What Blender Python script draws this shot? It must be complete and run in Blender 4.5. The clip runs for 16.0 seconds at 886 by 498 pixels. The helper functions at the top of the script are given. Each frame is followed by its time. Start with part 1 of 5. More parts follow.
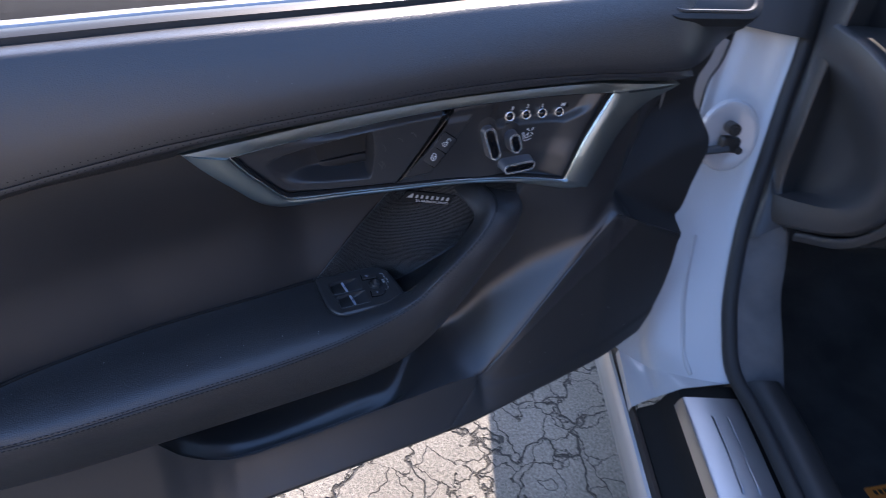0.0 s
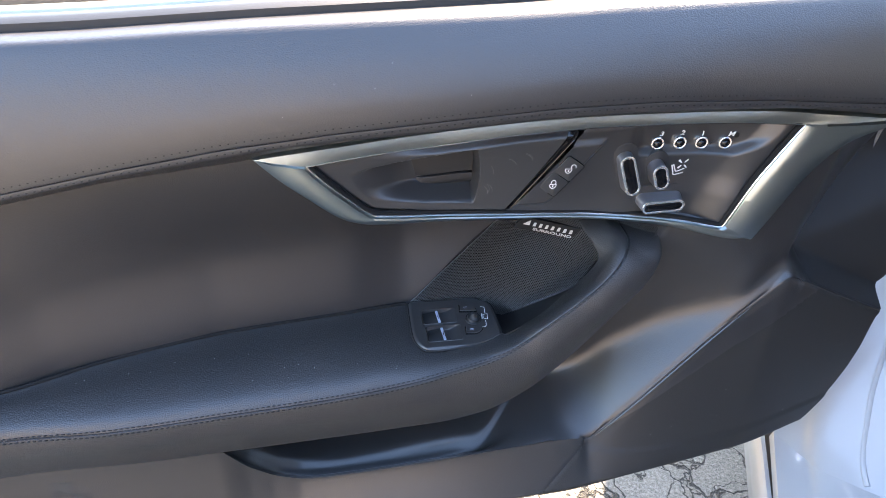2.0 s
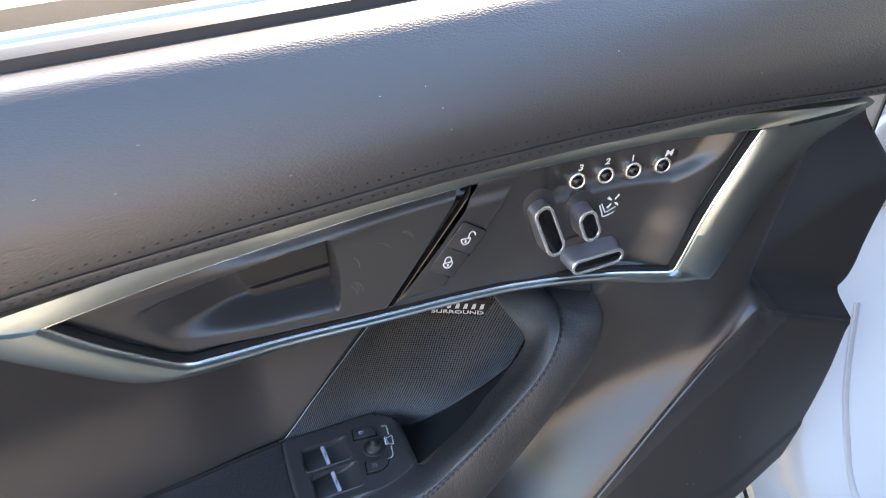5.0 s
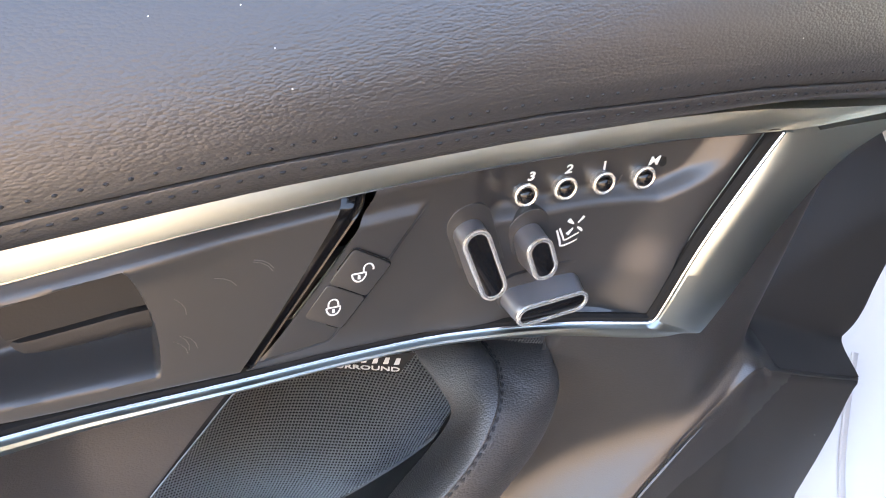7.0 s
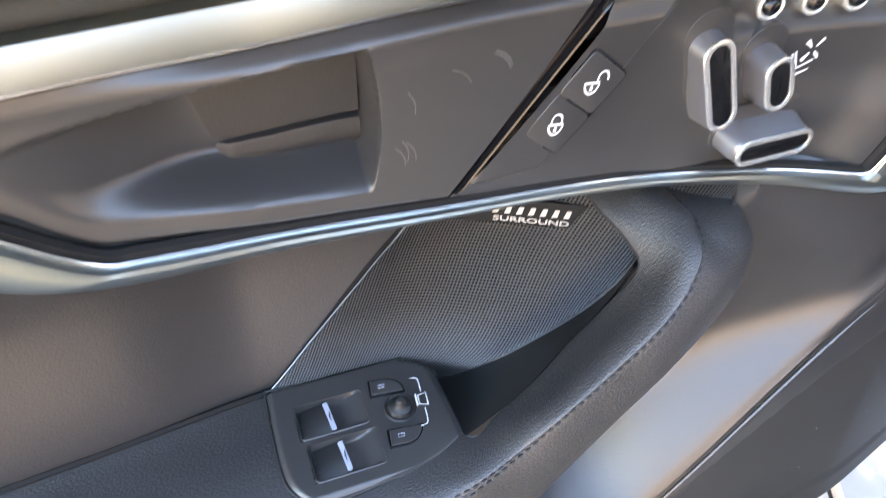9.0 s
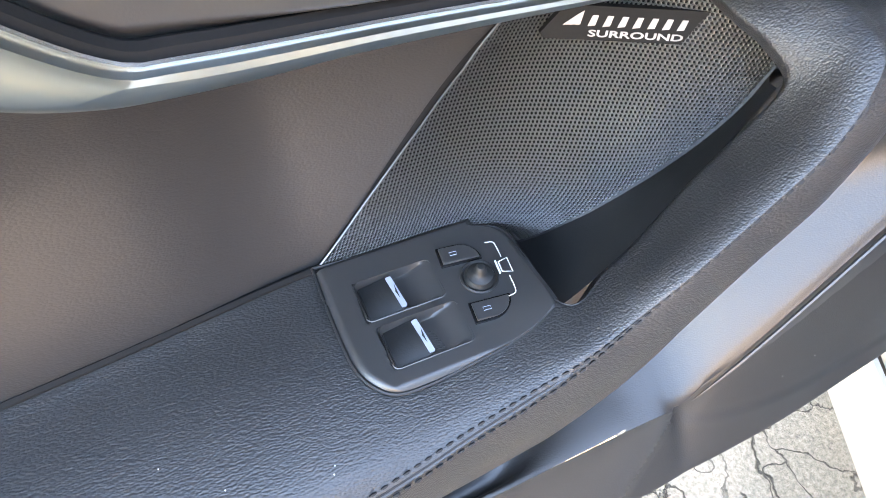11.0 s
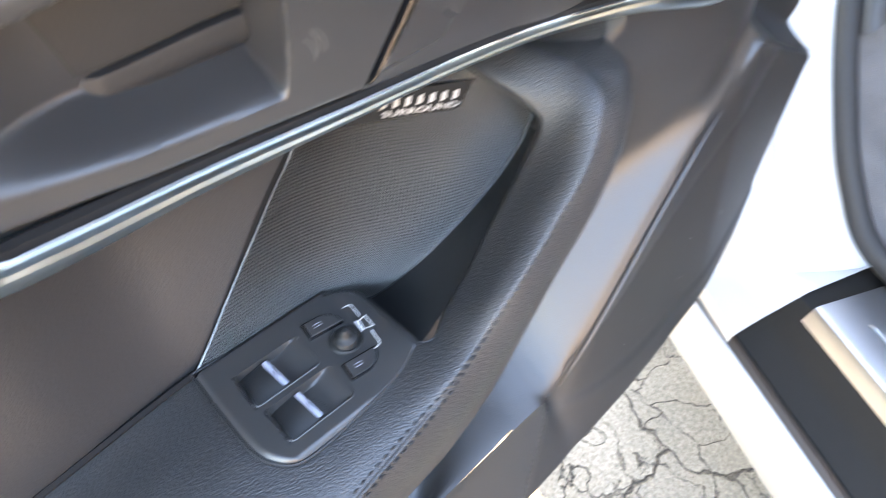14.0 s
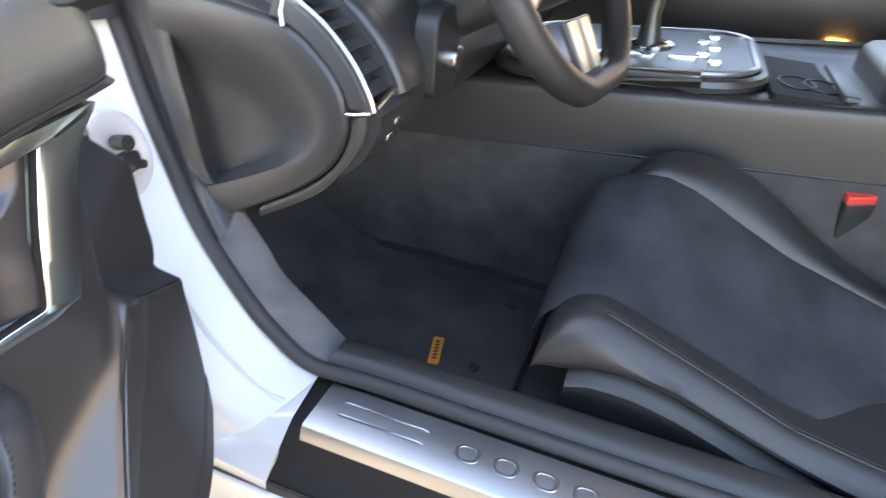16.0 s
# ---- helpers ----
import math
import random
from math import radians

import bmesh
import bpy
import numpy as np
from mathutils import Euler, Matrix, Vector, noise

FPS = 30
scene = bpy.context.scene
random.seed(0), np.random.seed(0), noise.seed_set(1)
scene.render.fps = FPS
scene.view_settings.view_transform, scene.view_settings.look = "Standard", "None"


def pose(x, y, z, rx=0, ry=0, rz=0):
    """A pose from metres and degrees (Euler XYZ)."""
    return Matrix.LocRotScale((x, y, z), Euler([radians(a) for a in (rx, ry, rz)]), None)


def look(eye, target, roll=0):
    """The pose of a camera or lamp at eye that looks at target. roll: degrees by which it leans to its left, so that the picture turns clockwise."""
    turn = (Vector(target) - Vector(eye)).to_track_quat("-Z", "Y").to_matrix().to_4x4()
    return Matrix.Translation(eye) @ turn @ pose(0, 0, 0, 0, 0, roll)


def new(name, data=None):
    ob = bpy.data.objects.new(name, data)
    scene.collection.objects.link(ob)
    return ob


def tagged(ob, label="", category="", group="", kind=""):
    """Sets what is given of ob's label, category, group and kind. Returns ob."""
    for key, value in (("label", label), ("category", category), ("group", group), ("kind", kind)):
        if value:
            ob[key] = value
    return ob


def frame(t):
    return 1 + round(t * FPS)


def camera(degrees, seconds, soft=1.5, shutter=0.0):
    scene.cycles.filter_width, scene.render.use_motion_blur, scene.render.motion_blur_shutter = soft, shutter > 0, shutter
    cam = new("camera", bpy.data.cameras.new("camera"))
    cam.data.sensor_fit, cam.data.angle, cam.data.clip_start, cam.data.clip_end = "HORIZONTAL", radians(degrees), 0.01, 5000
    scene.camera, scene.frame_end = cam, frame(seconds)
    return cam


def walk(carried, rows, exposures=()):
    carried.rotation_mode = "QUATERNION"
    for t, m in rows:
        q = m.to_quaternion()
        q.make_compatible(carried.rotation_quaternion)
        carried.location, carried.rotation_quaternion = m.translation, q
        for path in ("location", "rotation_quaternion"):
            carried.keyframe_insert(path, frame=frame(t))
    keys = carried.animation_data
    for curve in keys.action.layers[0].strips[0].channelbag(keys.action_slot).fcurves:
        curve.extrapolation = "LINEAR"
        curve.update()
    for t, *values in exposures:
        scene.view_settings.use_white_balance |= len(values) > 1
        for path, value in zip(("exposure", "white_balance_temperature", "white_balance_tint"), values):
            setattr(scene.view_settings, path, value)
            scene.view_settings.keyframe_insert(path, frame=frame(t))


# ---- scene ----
cam = camera(70.2, 16.0, 0.75, 0.4)
PATH = [
    (0, (-0.26, -0.52, 1.066), (0.483, 0.845, -0.192), 7.0),
    (0.5, (-0.212, -0.471, 1.053), (0.298, 0.95, -0.259), 5.8),
    (1, (-0.197, -0.455, 1.04), (0.124, 1.011, -0.282), 3.6),
    (1.5, (-0.184, -0.439, 1.04), (0.055, 1.058, -0.264), 3.2),
    (2, (-0.171, -0.437, 1.037), (0.08, 1.053, -0.274), 2.5),
    (2.5, (-0.17, -0.436, 1.029), (0.061, 1.084, -0.25), 1.9),
    (3, (-0.17, -0.439, 1.033), (0.032, 1.094, -0.235), 1.6),
    (3.5, (-0.169, -0.436, 1.036), (0.05, 1.099, -0.227), 0.7),
    (4, (-0.154, -0.417, 1.025), (0.164, 1.092, -0.249), -0.9),
    (4.5, (-0.137, -0.357, 1.0), (0.302, 1.11, -0.287), -1.7),
    (4.7, (-0.126, -0.319, 0.991), (0.381, 1.123, -0.299), -2.0),
    (6.8, (-0.044, -0.195, 0.903), (0.6, 1.227, -0.348), 3.6),
    (7, (-0.042, -0.192, 0.905), (0.62, 1.233, -0.333), 3.8),
    (7.5, (-0.036, -0.187, 0.901), (0.634, 1.24, -0.328), 4.1),
    (8, (-0.046, -0.187, 0.897), (0.622, 1.23, -0.347), 3.9),
    (8.5, (-0.083, -0.178, 0.876), (0.528, 1.198, -0.441), 3.8),
    (9, (-0.114, -0.169, 0.851), (0.428, 1.131, -0.568), 3.8),
    (9.5, (-0.116, -0.166, 0.822), (0.389, 1.045, -0.687), 2.2),
    (10, (-0.131, -0.156, 0.799), (0.362, 0.993, -0.761), 2.2),
    (12.3, (-0.152, -0.103, 0.787), (0.441, 0.784, -0.905), 7.8),
    (12.5, (-0.153, -0.103, 0.787), (0.442, 0.784, -0.904), 7.7),
    (13, (-0.153, -0.1, 0.789), (0.46, 0.773, -0.903), 7.3),
    (13.5, (-0.161, -0.093, 0.785), (0.482, 0.774, -0.898), 6.1),
    (14, (-0.149, -0.144, 0.828), (0.774, 0.723, -0.72), 5.1),
    (14.5, (-0.151, -0.195, 0.888), (1.062, 0.617, -0.479), 5.5),
    (15, (-0.152, -0.2, 0.919), (1.355, 0.209, -0.33), 5.5),
    (15.5, (-0.186, -0.225, 0.94), (1.458, -0.182, -0.199), 7.1),
    (16, (-0.21, -0.254, 0.964), (1.493, -0.44, -0.069), 5.7),
]
walk(cam, [(t, look(eye, target, roll)) for t, eye, target, roll in PATH],
     [(0.0, 1.9, 5480, 18), (0.5, 2.8, 6600, 13), (1.5, 3.25, 6700, 12), (2.5, 3.38, 6620, 11), (4.5, 3.3, 6800, 10), (7.0, 3.95, 8100, 16), (9.0, 4.35, 7870, 13), (10.0, 4.7, 7900, 12), (13.5, 4.6, 7980, 12), (14.0, 4.55, 7950, 12), (14.5, 4.25, 7880, 13), (16.0, 3.9, 7720, 13)])

# ---- light ----
world = bpy.data.worlds.new("sky")
scene.world = world
world.use_nodes = True
_n = world.node_tree.nodes
_sky = _n.new("ShaderNodeTexSky")
_sky.sky_type, _sky.sun_disc = "NISHITA", False
SUN_AZ, SUN_EL = 56.0, 39.0  # degrees from +x towards +y, and above the horizon
_sky.sun_elevation, _sky.sun_rotation = radians(SUN_EL), radians(90 - SUN_AZ)
_bg = _n["Background"]
_bg.inputs["Strength"].default_value = 0.15
world.node_tree.links.new(_sky.outputs["Color"], _bg.inputs["Color"])
sun = new("sun", bpy.data.lights.new("sun", "SUN"))
sun.data.energy, sun.data.angle, sun.data.color = 5.0, radians(0.5), (1.0, 0.80, 0.58)
_to_sun = Vector((math.cos(radians(SUN_AZ)) * math.cos(radians(SUN_EL)), math.sin(radians(SUN_AZ)) * math.cos(radians(SUN_EL)), math.sin(radians(SUN_EL))))
sun.matrix_world = look(_to_sun * 20, (0, 0, 0))

# the car's own axes: x to the passenger side, y forward, z up, from the front inner corner of the tread plate
CAR = Matrix.Translation((0.45, -0.192, 0)) @ Matrix.Rotation(radians(-24), 4, "Z")


# ---- materials ----
def material(name, base, rough, metal=0.0, bump=0.0, scale=300.0, kind="noise", vary=0.12, vary_scale=9.0, coat=0.0, spec=0.5, rough_vary=0.06):
    """A surface with grain at a fine scale and slow unevenness at a coarse one."""
    m = bpy.data.materials.new(name)
    m.use_nodes = True
    nt = m.node_tree
    b = nt.nodes["Principled BSDF"]
    co = nt.nodes.new("ShaderNodeTexCoord")
    slow = nt.nodes.new("ShaderNodeTexNoise")
    slow.inputs["Scale"].default_value, slow.inputs["Detail"].default_value = vary_scale, 5
    nt.links.new(co.outputs["Object"], slow.inputs["Vector"])
    mix = nt.nodes.new("ShaderNodeMix")
    mix.data_type = "RGBA"
    mix.inputs[6].default_value = (*[c * (1 - vary) for c in base], 1)
    mix.inputs[7].default_value = (*[min(1, c * (1 + vary)) for c in base], 1)
    if vary > 0.4:
        nap = nt.nodes.new("ShaderNodeMapRange")
        nap.inputs["From Min"].default_value, nap.inputs["From Max"].default_value = 0.24, 0.76
        nt.links.new(slow.outputs["Fac"], nap.inputs["Value"])
        nt.links.new(nap.outputs["Result"], mix.inputs[0])
    else:
        nt.links.new(slow.outputs["Fac"], mix.inputs[0])
    nt.links.new(mix.outputs[2], b.inputs["Base Color"])
    rr = nt.nodes.new("ShaderNodeMapRange")
    rr.inputs["To Min"].default_value, rr.inputs["To Max"].default_value = max(0.02, rough - rough_vary), min(1, rough + rough_vary)
    nt.links.new(slow.outputs["Fac"], rr.inputs["Value"])
    nt.links.new(rr.outputs["Result"], b.inputs["Roughness"])
    b.inputs["Metallic"].default_value = metal
    b.inputs["Coat Weight"].default_value = coat
    b.inputs["Coat Roughness"].default_value = 0.05
    b.inputs["Specular IOR Level"].default_value = spec
    if bump:
        if kind == "leather":
            squash = nt.nodes.new("ShaderNodeMapping")
            squash.inputs["Scale"].default_value = (0.52, 1, 1)
            nt.links.new(co.outputs["Object"], squash.inputs["Vector"])
            warp = nt.nodes.new("ShaderNodeTexNoise")
            warp.inputs["Scale"].default_value = scale * 0.5
            nt.links.new(co.outputs["Object"], warp.inputs["Vector"])
            add = nt.nodes.new("ShaderNodeMix")
            add.data_type, add.blend_type = "RGBA", "LINEAR_LIGHT"
            add.inputs[0].default_value = 0.28 / scale
            nt.links.new(squash.outputs["Vector"], add.inputs[6])
            nt.links.new(warp.outputs["Color"], add.inputs[7])
            v = nt.nodes.new("ShaderNodeTexVoronoi")
            v.feature, v.inputs["Scale"].default_value = "F1", scale
            nt.links.new(add.outputs[2], v.inputs["Vector"])
            out, strength = v.outputs["Distance"], bump
        elif kind == "ribs":
            v = nt.nodes.new("ShaderNodeTexWave")
            v.wave_type, v.bands_direction = "BANDS", "X"
            v.inputs["Scale"].default_value = scale
            nt.links.new(co.outputs["Object"], v.inputs["Vector"])
            out, strength = v.outputs["Fac"], bump
        else:
            v = nt.nodes.new("ShaderNodeTexNoise")
            v.inputs["Scale"].default_value, v.inputs["Detail"].default_value = scale, 3
            nt.links.new(co.outputs["Object"], v.inputs["Vector"])
            out, strength = v.outputs["Fac"], bump
        bp = nt.nodes.new("ShaderNodeBump")
        bp.invert = kind == "leather"
        bp.inputs["Strength"].default_value, bp.inputs["Distance"].default_value = strength, 0.0005
        nt.links.new(out, bp.inputs["Height"])
        nt.links.new(bp.outputs["Normal"], b.inputs["Normal"])
    return m


LEATHER = material("black_leather", (0.032, 0.031, 0.031), 0.40, bump=0.55, scale=1250, kind="leather", spec=0.85)
INSERT = material("plain_black_leather", (0.030, 0.029, 0.029), 0.46, bump=0.20, scale=1400, kind="leather", spec=0.55)
LEATHER_TOP = material("black_leather_top", (0.034, 0.032, 0.031), 0.38, bump=0.30, scale=1350, kind="leather", spec=0.9)
VINYL = material("grained_plastic", (0.030, 0.029, 0.029), 0.36, bump=0.14, scale=1200, kind="leather", spec=0.85)
PLASTIC = material("satin_black_plastic", (0.036, 0.035, 0.035), 0.36, bump=0.06, scale=1400, spec=0.9)
PLASTIC_DARK = material("matt_black_plastic", (0.018, 0.018, 0.018), 0.50, bump=0.15, scale=800)
CABIN_PLASTIC = material("charcoal_soft_plastic", (0.028, 0.027, 0.027), 0.42, bump=0.2, scale=1100, kind="leather", spec=0.65)
SIDE = material("matt_ribbed_plastic", (0.024, 0.0235, 0.023), 0.52, bump=0.25, scale=900, spec=0.5)
LINING = material("dark_soft_lining", (0.021, 0.0205, 0.020), 0.62, bump=0.15, scale=900, spec=0.4)
MATT = material("flat_black_lining", (0.014, 0.0135, 0.013), 0.75, bump=0.1, scale=900, spec=0.2)
GLOSS = material("gloss_black", (0.008, 0.008, 0.009), 0.12)
SATIN = material("satin_aluminium", (0.405, 0.465, 0.462), 0.34, metal=1.0, bump=0.02, scale=900, vary=0.05)
CHROME = material("satin_chrome", (0.84, 0.84, 0.83), 0.22, metal=1.0, vary=0.03)
SATIN_WHITE = material("satin_silver_paint", (0.80, 0.80, 0.78), 0.26, metal=0.8, vary=0.03)
SATIN_DARK = material("satin_grey_paint", (0.33, 0.33, 0.345), 0.30, metal=0.75, vary=0.04)
BRUSHED = material("brushed_steel", (0.36, 0.385, 0.41), 0.34, metal=1.0, bump=0.10, scale=500, vary=0.08)
PAINT = material("white_paint", (0.43, 0.435, 0.44), 0.30, vary=0.03, coat=0.8)
KICK = material("grey_carpet", (0.10, 0.10, 0.104), 0.95, bump=1.0, scale=700, vary=0.35, vary_scale=30)
RUBBER = material("black_rubber", (0.026, 0.026, 0.027), 0.58, bump=0.2, scale=600, spec=0.35)
SUEDE = material("charcoal_suede", (0.028, 0.029, 0.032), 0.95, bump=0.7, scale=800, vary=0.5, vary_scale=9, spec=0.25)
CARPET = material("black_carpet", (0.042, 0.040, 0.039), 0.95, bump=1.0, scale=600, vary=0.5, vary_scale=13)
SEAT_LEATHER = material("black_seat_leather", (0.024, 0.023, 0.023), 0.42, bump=0.35, scale=700, kind="leather", spec=0.45)
THREAD = material("dark_thread", (0.014, 0.014, 0.015), 0.7)
WHITE_INK = material("white_print", (0.85, 0.85, 0.83), 0.5)
SILVER_INK = material("silver_print", (0.42, 0.42, 0.41), 0.45, metal=0.3)
GREY_INK = material("grey_print", (0.46, 0.49, 0.60), 0.4, metal=0.2)
RED = material("red_plastic", (0.62, 0.05, 0.04), 0.4)
ORANGE = material("orange_leather", (0.62, 0.23, 0.04), 0.45, bump=0.3, scale=600)
DUST = material("dust", (0.6, 0.6, 0.58), 0.9)


def ground_material():
    m = bpy.data.materials.new("cracked_asphalt")
    m.use_nodes = True
    nt = m.node_tree
    b = nt.nodes["Principled BSDF"]
    co = nt.nodes.new("ShaderNodeTexCoord")
    warp = nt.nodes.new("ShaderNodeTexNoise")
    warp.inputs["Scale"].default_value, warp.inputs["Detail"].default_value = 14, 6
    nt.links.new(co.outputs["Object"], warp.inputs["Vector"])
    add = nt.nodes.new("ShaderNodeMix")
    add.data_type, add.blend_type = "RGBA", "LINEAR_LIGHT"
    add.inputs[0].default_value = 0.060
    nt.links.new(co.outputs["Object"], add.inputs[6])
    nt.links.new(warp.outputs["Color"], add.inputs[7])
    masks = []
    for scale, width in ((4.6, 0.017), (12.5, 0.021)):
        v = nt.nodes.new("ShaderNodeTexVoronoi")
        v.feature, v.inputs["Scale"].default_value = "DISTANCE_TO_EDGE", scale
        nt.links.new(add.outputs[2], v.inputs["Vector"])
        r = nt.nodes.new("ShaderNodeMapRange")
        r.inputs["From Min"].default_value, r.inputs["From Max"].default_value = 0.25 * width, width
        nt.links.new(v.outputs["Distance"], r.inputs["Value"])
        masks.append(r.outputs["Result"])
    part_mask = nt.nodes.new("ShaderNodeTexNoise")
    part_mask.inputs["Scale"].default_value = 2.3
    nt.links.new(co.outputs["Object"], part_mask.inputs["Vector"])
    pr = nt.nodes.new("ShaderNodeMapRange")
    pr.inputs["From Min"].default_value, pr.inputs["From Max"].default_value = 0.54, 0.66
    nt.links.new(part_mask.outputs["Fac"], pr.inputs["Value"])
    fine = nt.nodes.new("ShaderNodeMath")
    fine.operation = "MAXIMUM"
    nt.links.new(masks[1], fine.inputs[0])
    nt.links.new(pr.outputs["Result"], fine.inputs[1])
    crack = nt.nodes.new("ShaderNodeMath")
    crack.operation = "MULTIPLY"
    nt.links.new(masks[0], crack.inputs[0])
    nt.links.new(fine.outputs[0], crack.inputs[1])
    grain = nt.nodes.new("ShaderNodeTexNoise")
    grain.inputs["Scale"].default_value, grain.inputs["Detail"].default_value, grain.inputs["Roughness"].default_value = 170, 8, 0.7
    nt.links.new(co.outputs["Object"], grain.inputs["Vector"])
    tone = nt.nodes.new("ShaderNodeValToRGB")
    tone.color_ramp.elements[0].position, tone.color_ramp.elements[1].position = 0.3, 0.72
    tone.color_ramp.elements[0].color, tone.color_ramp.elements[1].color = (0.082, 0.076, 0.066, 1), (0.295, 0.272, 0.228, 1)
    nt.links.new(grain.outputs["Fac"], tone.inputs["Fac"])
    patch = nt.nodes.new("ShaderNodeTexNoise")
    patch.inputs["Scale"].default_value, patch.inputs["Detail"].default_value = 5, 6
    nt.links.new(co.outputs["Object"], patch.inputs["Vector"])
    mul = nt.nodes.new("ShaderNodeMix")
    mul.data_type, mul.blend_type = "RGBA", "OVERLAY"
    mul.inputs[0].default_value = 0.5
    nt.links.new(tone.outputs["Color"], mul.inputs[6])
    nt.links.new(patch.outputs["Fac"], mul.inputs[7])
    dark = nt.nodes.new("ShaderNodeMix")
    dark.data_type = "RGBA"
    dark.inputs[6].default_value = (0.030, 0.027, 0.024, 1)
    nt.links.new(crack.outputs[0], dark.inputs[0])
    nt.links.new(mul.outputs[2], dark.inputs[7])
    nt.links.new(dark.outputs[2], b.inputs["Base Color"])
    b.inputs["Roughness"].default_value = 0.85
    h = nt.nodes.new("ShaderNodeMath")
    h.operation = "MULTIPLY_ADD"
    h.inputs[1].default_value = 4.0
    nt.links.new(crack.outputs[0], h.inputs[0])
    nt.links.new(grain.outputs["Fac"], h.inputs[2])
    bp = nt.nodes.new("ShaderNodeBump")
    bp.inputs["Strength"].default_value, bp.inputs["Distance"].default_value = 0.9, 0.005
    nt.links.new(h.outputs[0], bp.inputs["Height"])
    nt.links.new(bp.outputs["Normal"], b.inputs["Normal"])
    return m


ASPHALT = ground_material()


# ---- building helpers ----
def thing(name, label, category, group="", kind=""):
    return tagged(new(name), label, category, group, kind)


def mesh_object(name, verts, faces, mat, smooth=True):
    me = bpy.data.meshes.new(name)
    me.from_pydata([tuple(v) for v in verts], [], faces)
    me.materials.append(mat)
    if smooth:
        me.polygons.foreach_set("use_smooth", [True] * len(me.polygons))
    me.update()
    return new(name, me)


def part(name, geo, mat, parent, label="", smooth=True, kind="", m=None):
    """One mesh under a thing or a part. geo: (verts, faces) or a bmesh; m: the frame that its points are given in."""
    if isinstance(geo, tuple):
        bm = bmesh.new()
        vs = [bm.verts.new(v) for v in geo[0]]
        for fc in geo[1]:
            if len(set(fc)) > 2:
                try:
                    bm.faces.new([vs[i] for i in fc])
                except ValueError:
                    pass
    else:
        bm = geo
    if m is not None:
        bmesh.ops.transform(bm, matrix=m, verts=bm.verts)
    bmesh.ops.delete(bm, geom=[v for v in bm.verts if not v.link_faces], context="VERTS")
    bmesh.ops.recalc_face_normals(bm, faces=bm.faces)
    me = bpy.data.meshes.new(name)
    bm.to_mesh(me)
    bm.free()
    me.materials.append(mat)
    if smooth:
        me.polygons.foreach_set("use_smooth", [True] * len(me.polygons))
        me.set_sharp_from_angle(angle=radians(38))
    ob = new(name, me)
    ob.parent = parent
    return tagged(ob, label, kind=kind)


def smoothstep(a, b, x):
    t = min(1.0, max(0.0, (x - a) / (b - a)))
    return t * t * (3 - 2 * t)


def table(xs, ys, w=0.0):
    """A function through these points, its corners rounded over w to each side."""
    n, a, z = 3000, xs[0] - w, xs[-1] + w
    grid = np.linspace(a, z, n + 1)
    offs = np.linspace(-1, 1, 9) if w else np.zeros(1)
    ws = 1.2 - np.abs(offs)
    vals = (sum(np.interp(grid + w * d, xs, ys) * q for d, q in zip(offs, ws)) / ws.sum()).tolist()

    def f(x):
        t = (x - a) / (z - a) * n
        if t <= 0:
            return vals[0]
        if t >= n:
            return vals[n]
        k = int(t)
        return vals[k] + (vals[k + 1] - vals[k]) * (t - k)
    return f


def spline(pts, n):
    """n points along a smooth curve through pts, evenly by the pts' own parameter."""
    p = [Vector(q) for q in pts]
    p = [2 * p[0] - p[1]] + p + [2 * p[-1] - p[-2]]
    out = []
    for i in range(n):
        s = i / (n - 1) * (len(p) - 3)
        k = min(int(s), len(p) - 4)
        t = s - k
        a, b, c, d = p[k:k + 4]
        out.append(0.5 * (2 * b + (c - a) * t + (2 * a - 5 * b + 4 * c - d) * t * t + (3 * b - a - 3 * c + d) * t ** 3))
    return out


def even(pts, n):
    """n points at even steps of length along the polyline."""
    p = [Vector(q) for q in pts]
    d = [0.0]
    for a, b in zip(p, p[1:]):
        d.append(d[-1] + (b - a).length)
    out = []
    for i in range(n):
        s, k = d[-1] * i / (n - 1), 0
        while k < len(d) - 2 and d[k + 1] < s:
            k += 1
        w = (s - d[k]) / max(1e-9, d[k + 1] - d[k])
        out.append(p[k].lerp(p[k + 1], w))
    return out


def loft(rows, around=False, ring=False, caps=False):
    n = len(rows[0])
    verts = [tuple(v) for r in rows for v in r]
    faces = []
    for i in range(len(rows) if ring else len(rows) - 1):
        a, b = i * n, (i + 1) % len(rows) * n
        for j in range(n if around else n - 1):
            k = (j + 1) % n
            faces.append((a + j, a + k, b + k, b + j))
    if caps:
        faces += [tuple(range(n))[::-1], tuple((len(rows) - 1) * n + j for j in range(n))]
    return verts, faces


def tube(path, radius, sides=8, flat=1.0, up=(0, 1, 0)):
    """A round or flattened bar along a path; radius: a number, or one for each point."""
    p = [Vector(q) for q in path]
    rows = []
    for i, c in enumerate(p):
        d = (p[min(i + 1, len(p) - 1)] - p[max(i - 1, 0)]).normalized()
        u = (Vector(up) - d * d.dot(Vector(up))).normalized()
        w = d.cross(u)
        r = radius[i] if isinstance(radius, (list, tuple)) else radius
        rows.append([c + r * (math.cos(2 * math.pi * j / sides) * w + flat * math.sin(2 * math.pi * j / sides) * u) for j in range(sides)])
    return loft(rows, around=True, caps=True)


def join(*geos):
    verts, faces = [], []
    for v, fs in geos:
        o = len(verts)
        verts += list(v)
        faces += [tuple(i + o for i in fc) for fc in fs]
    return verts, faces


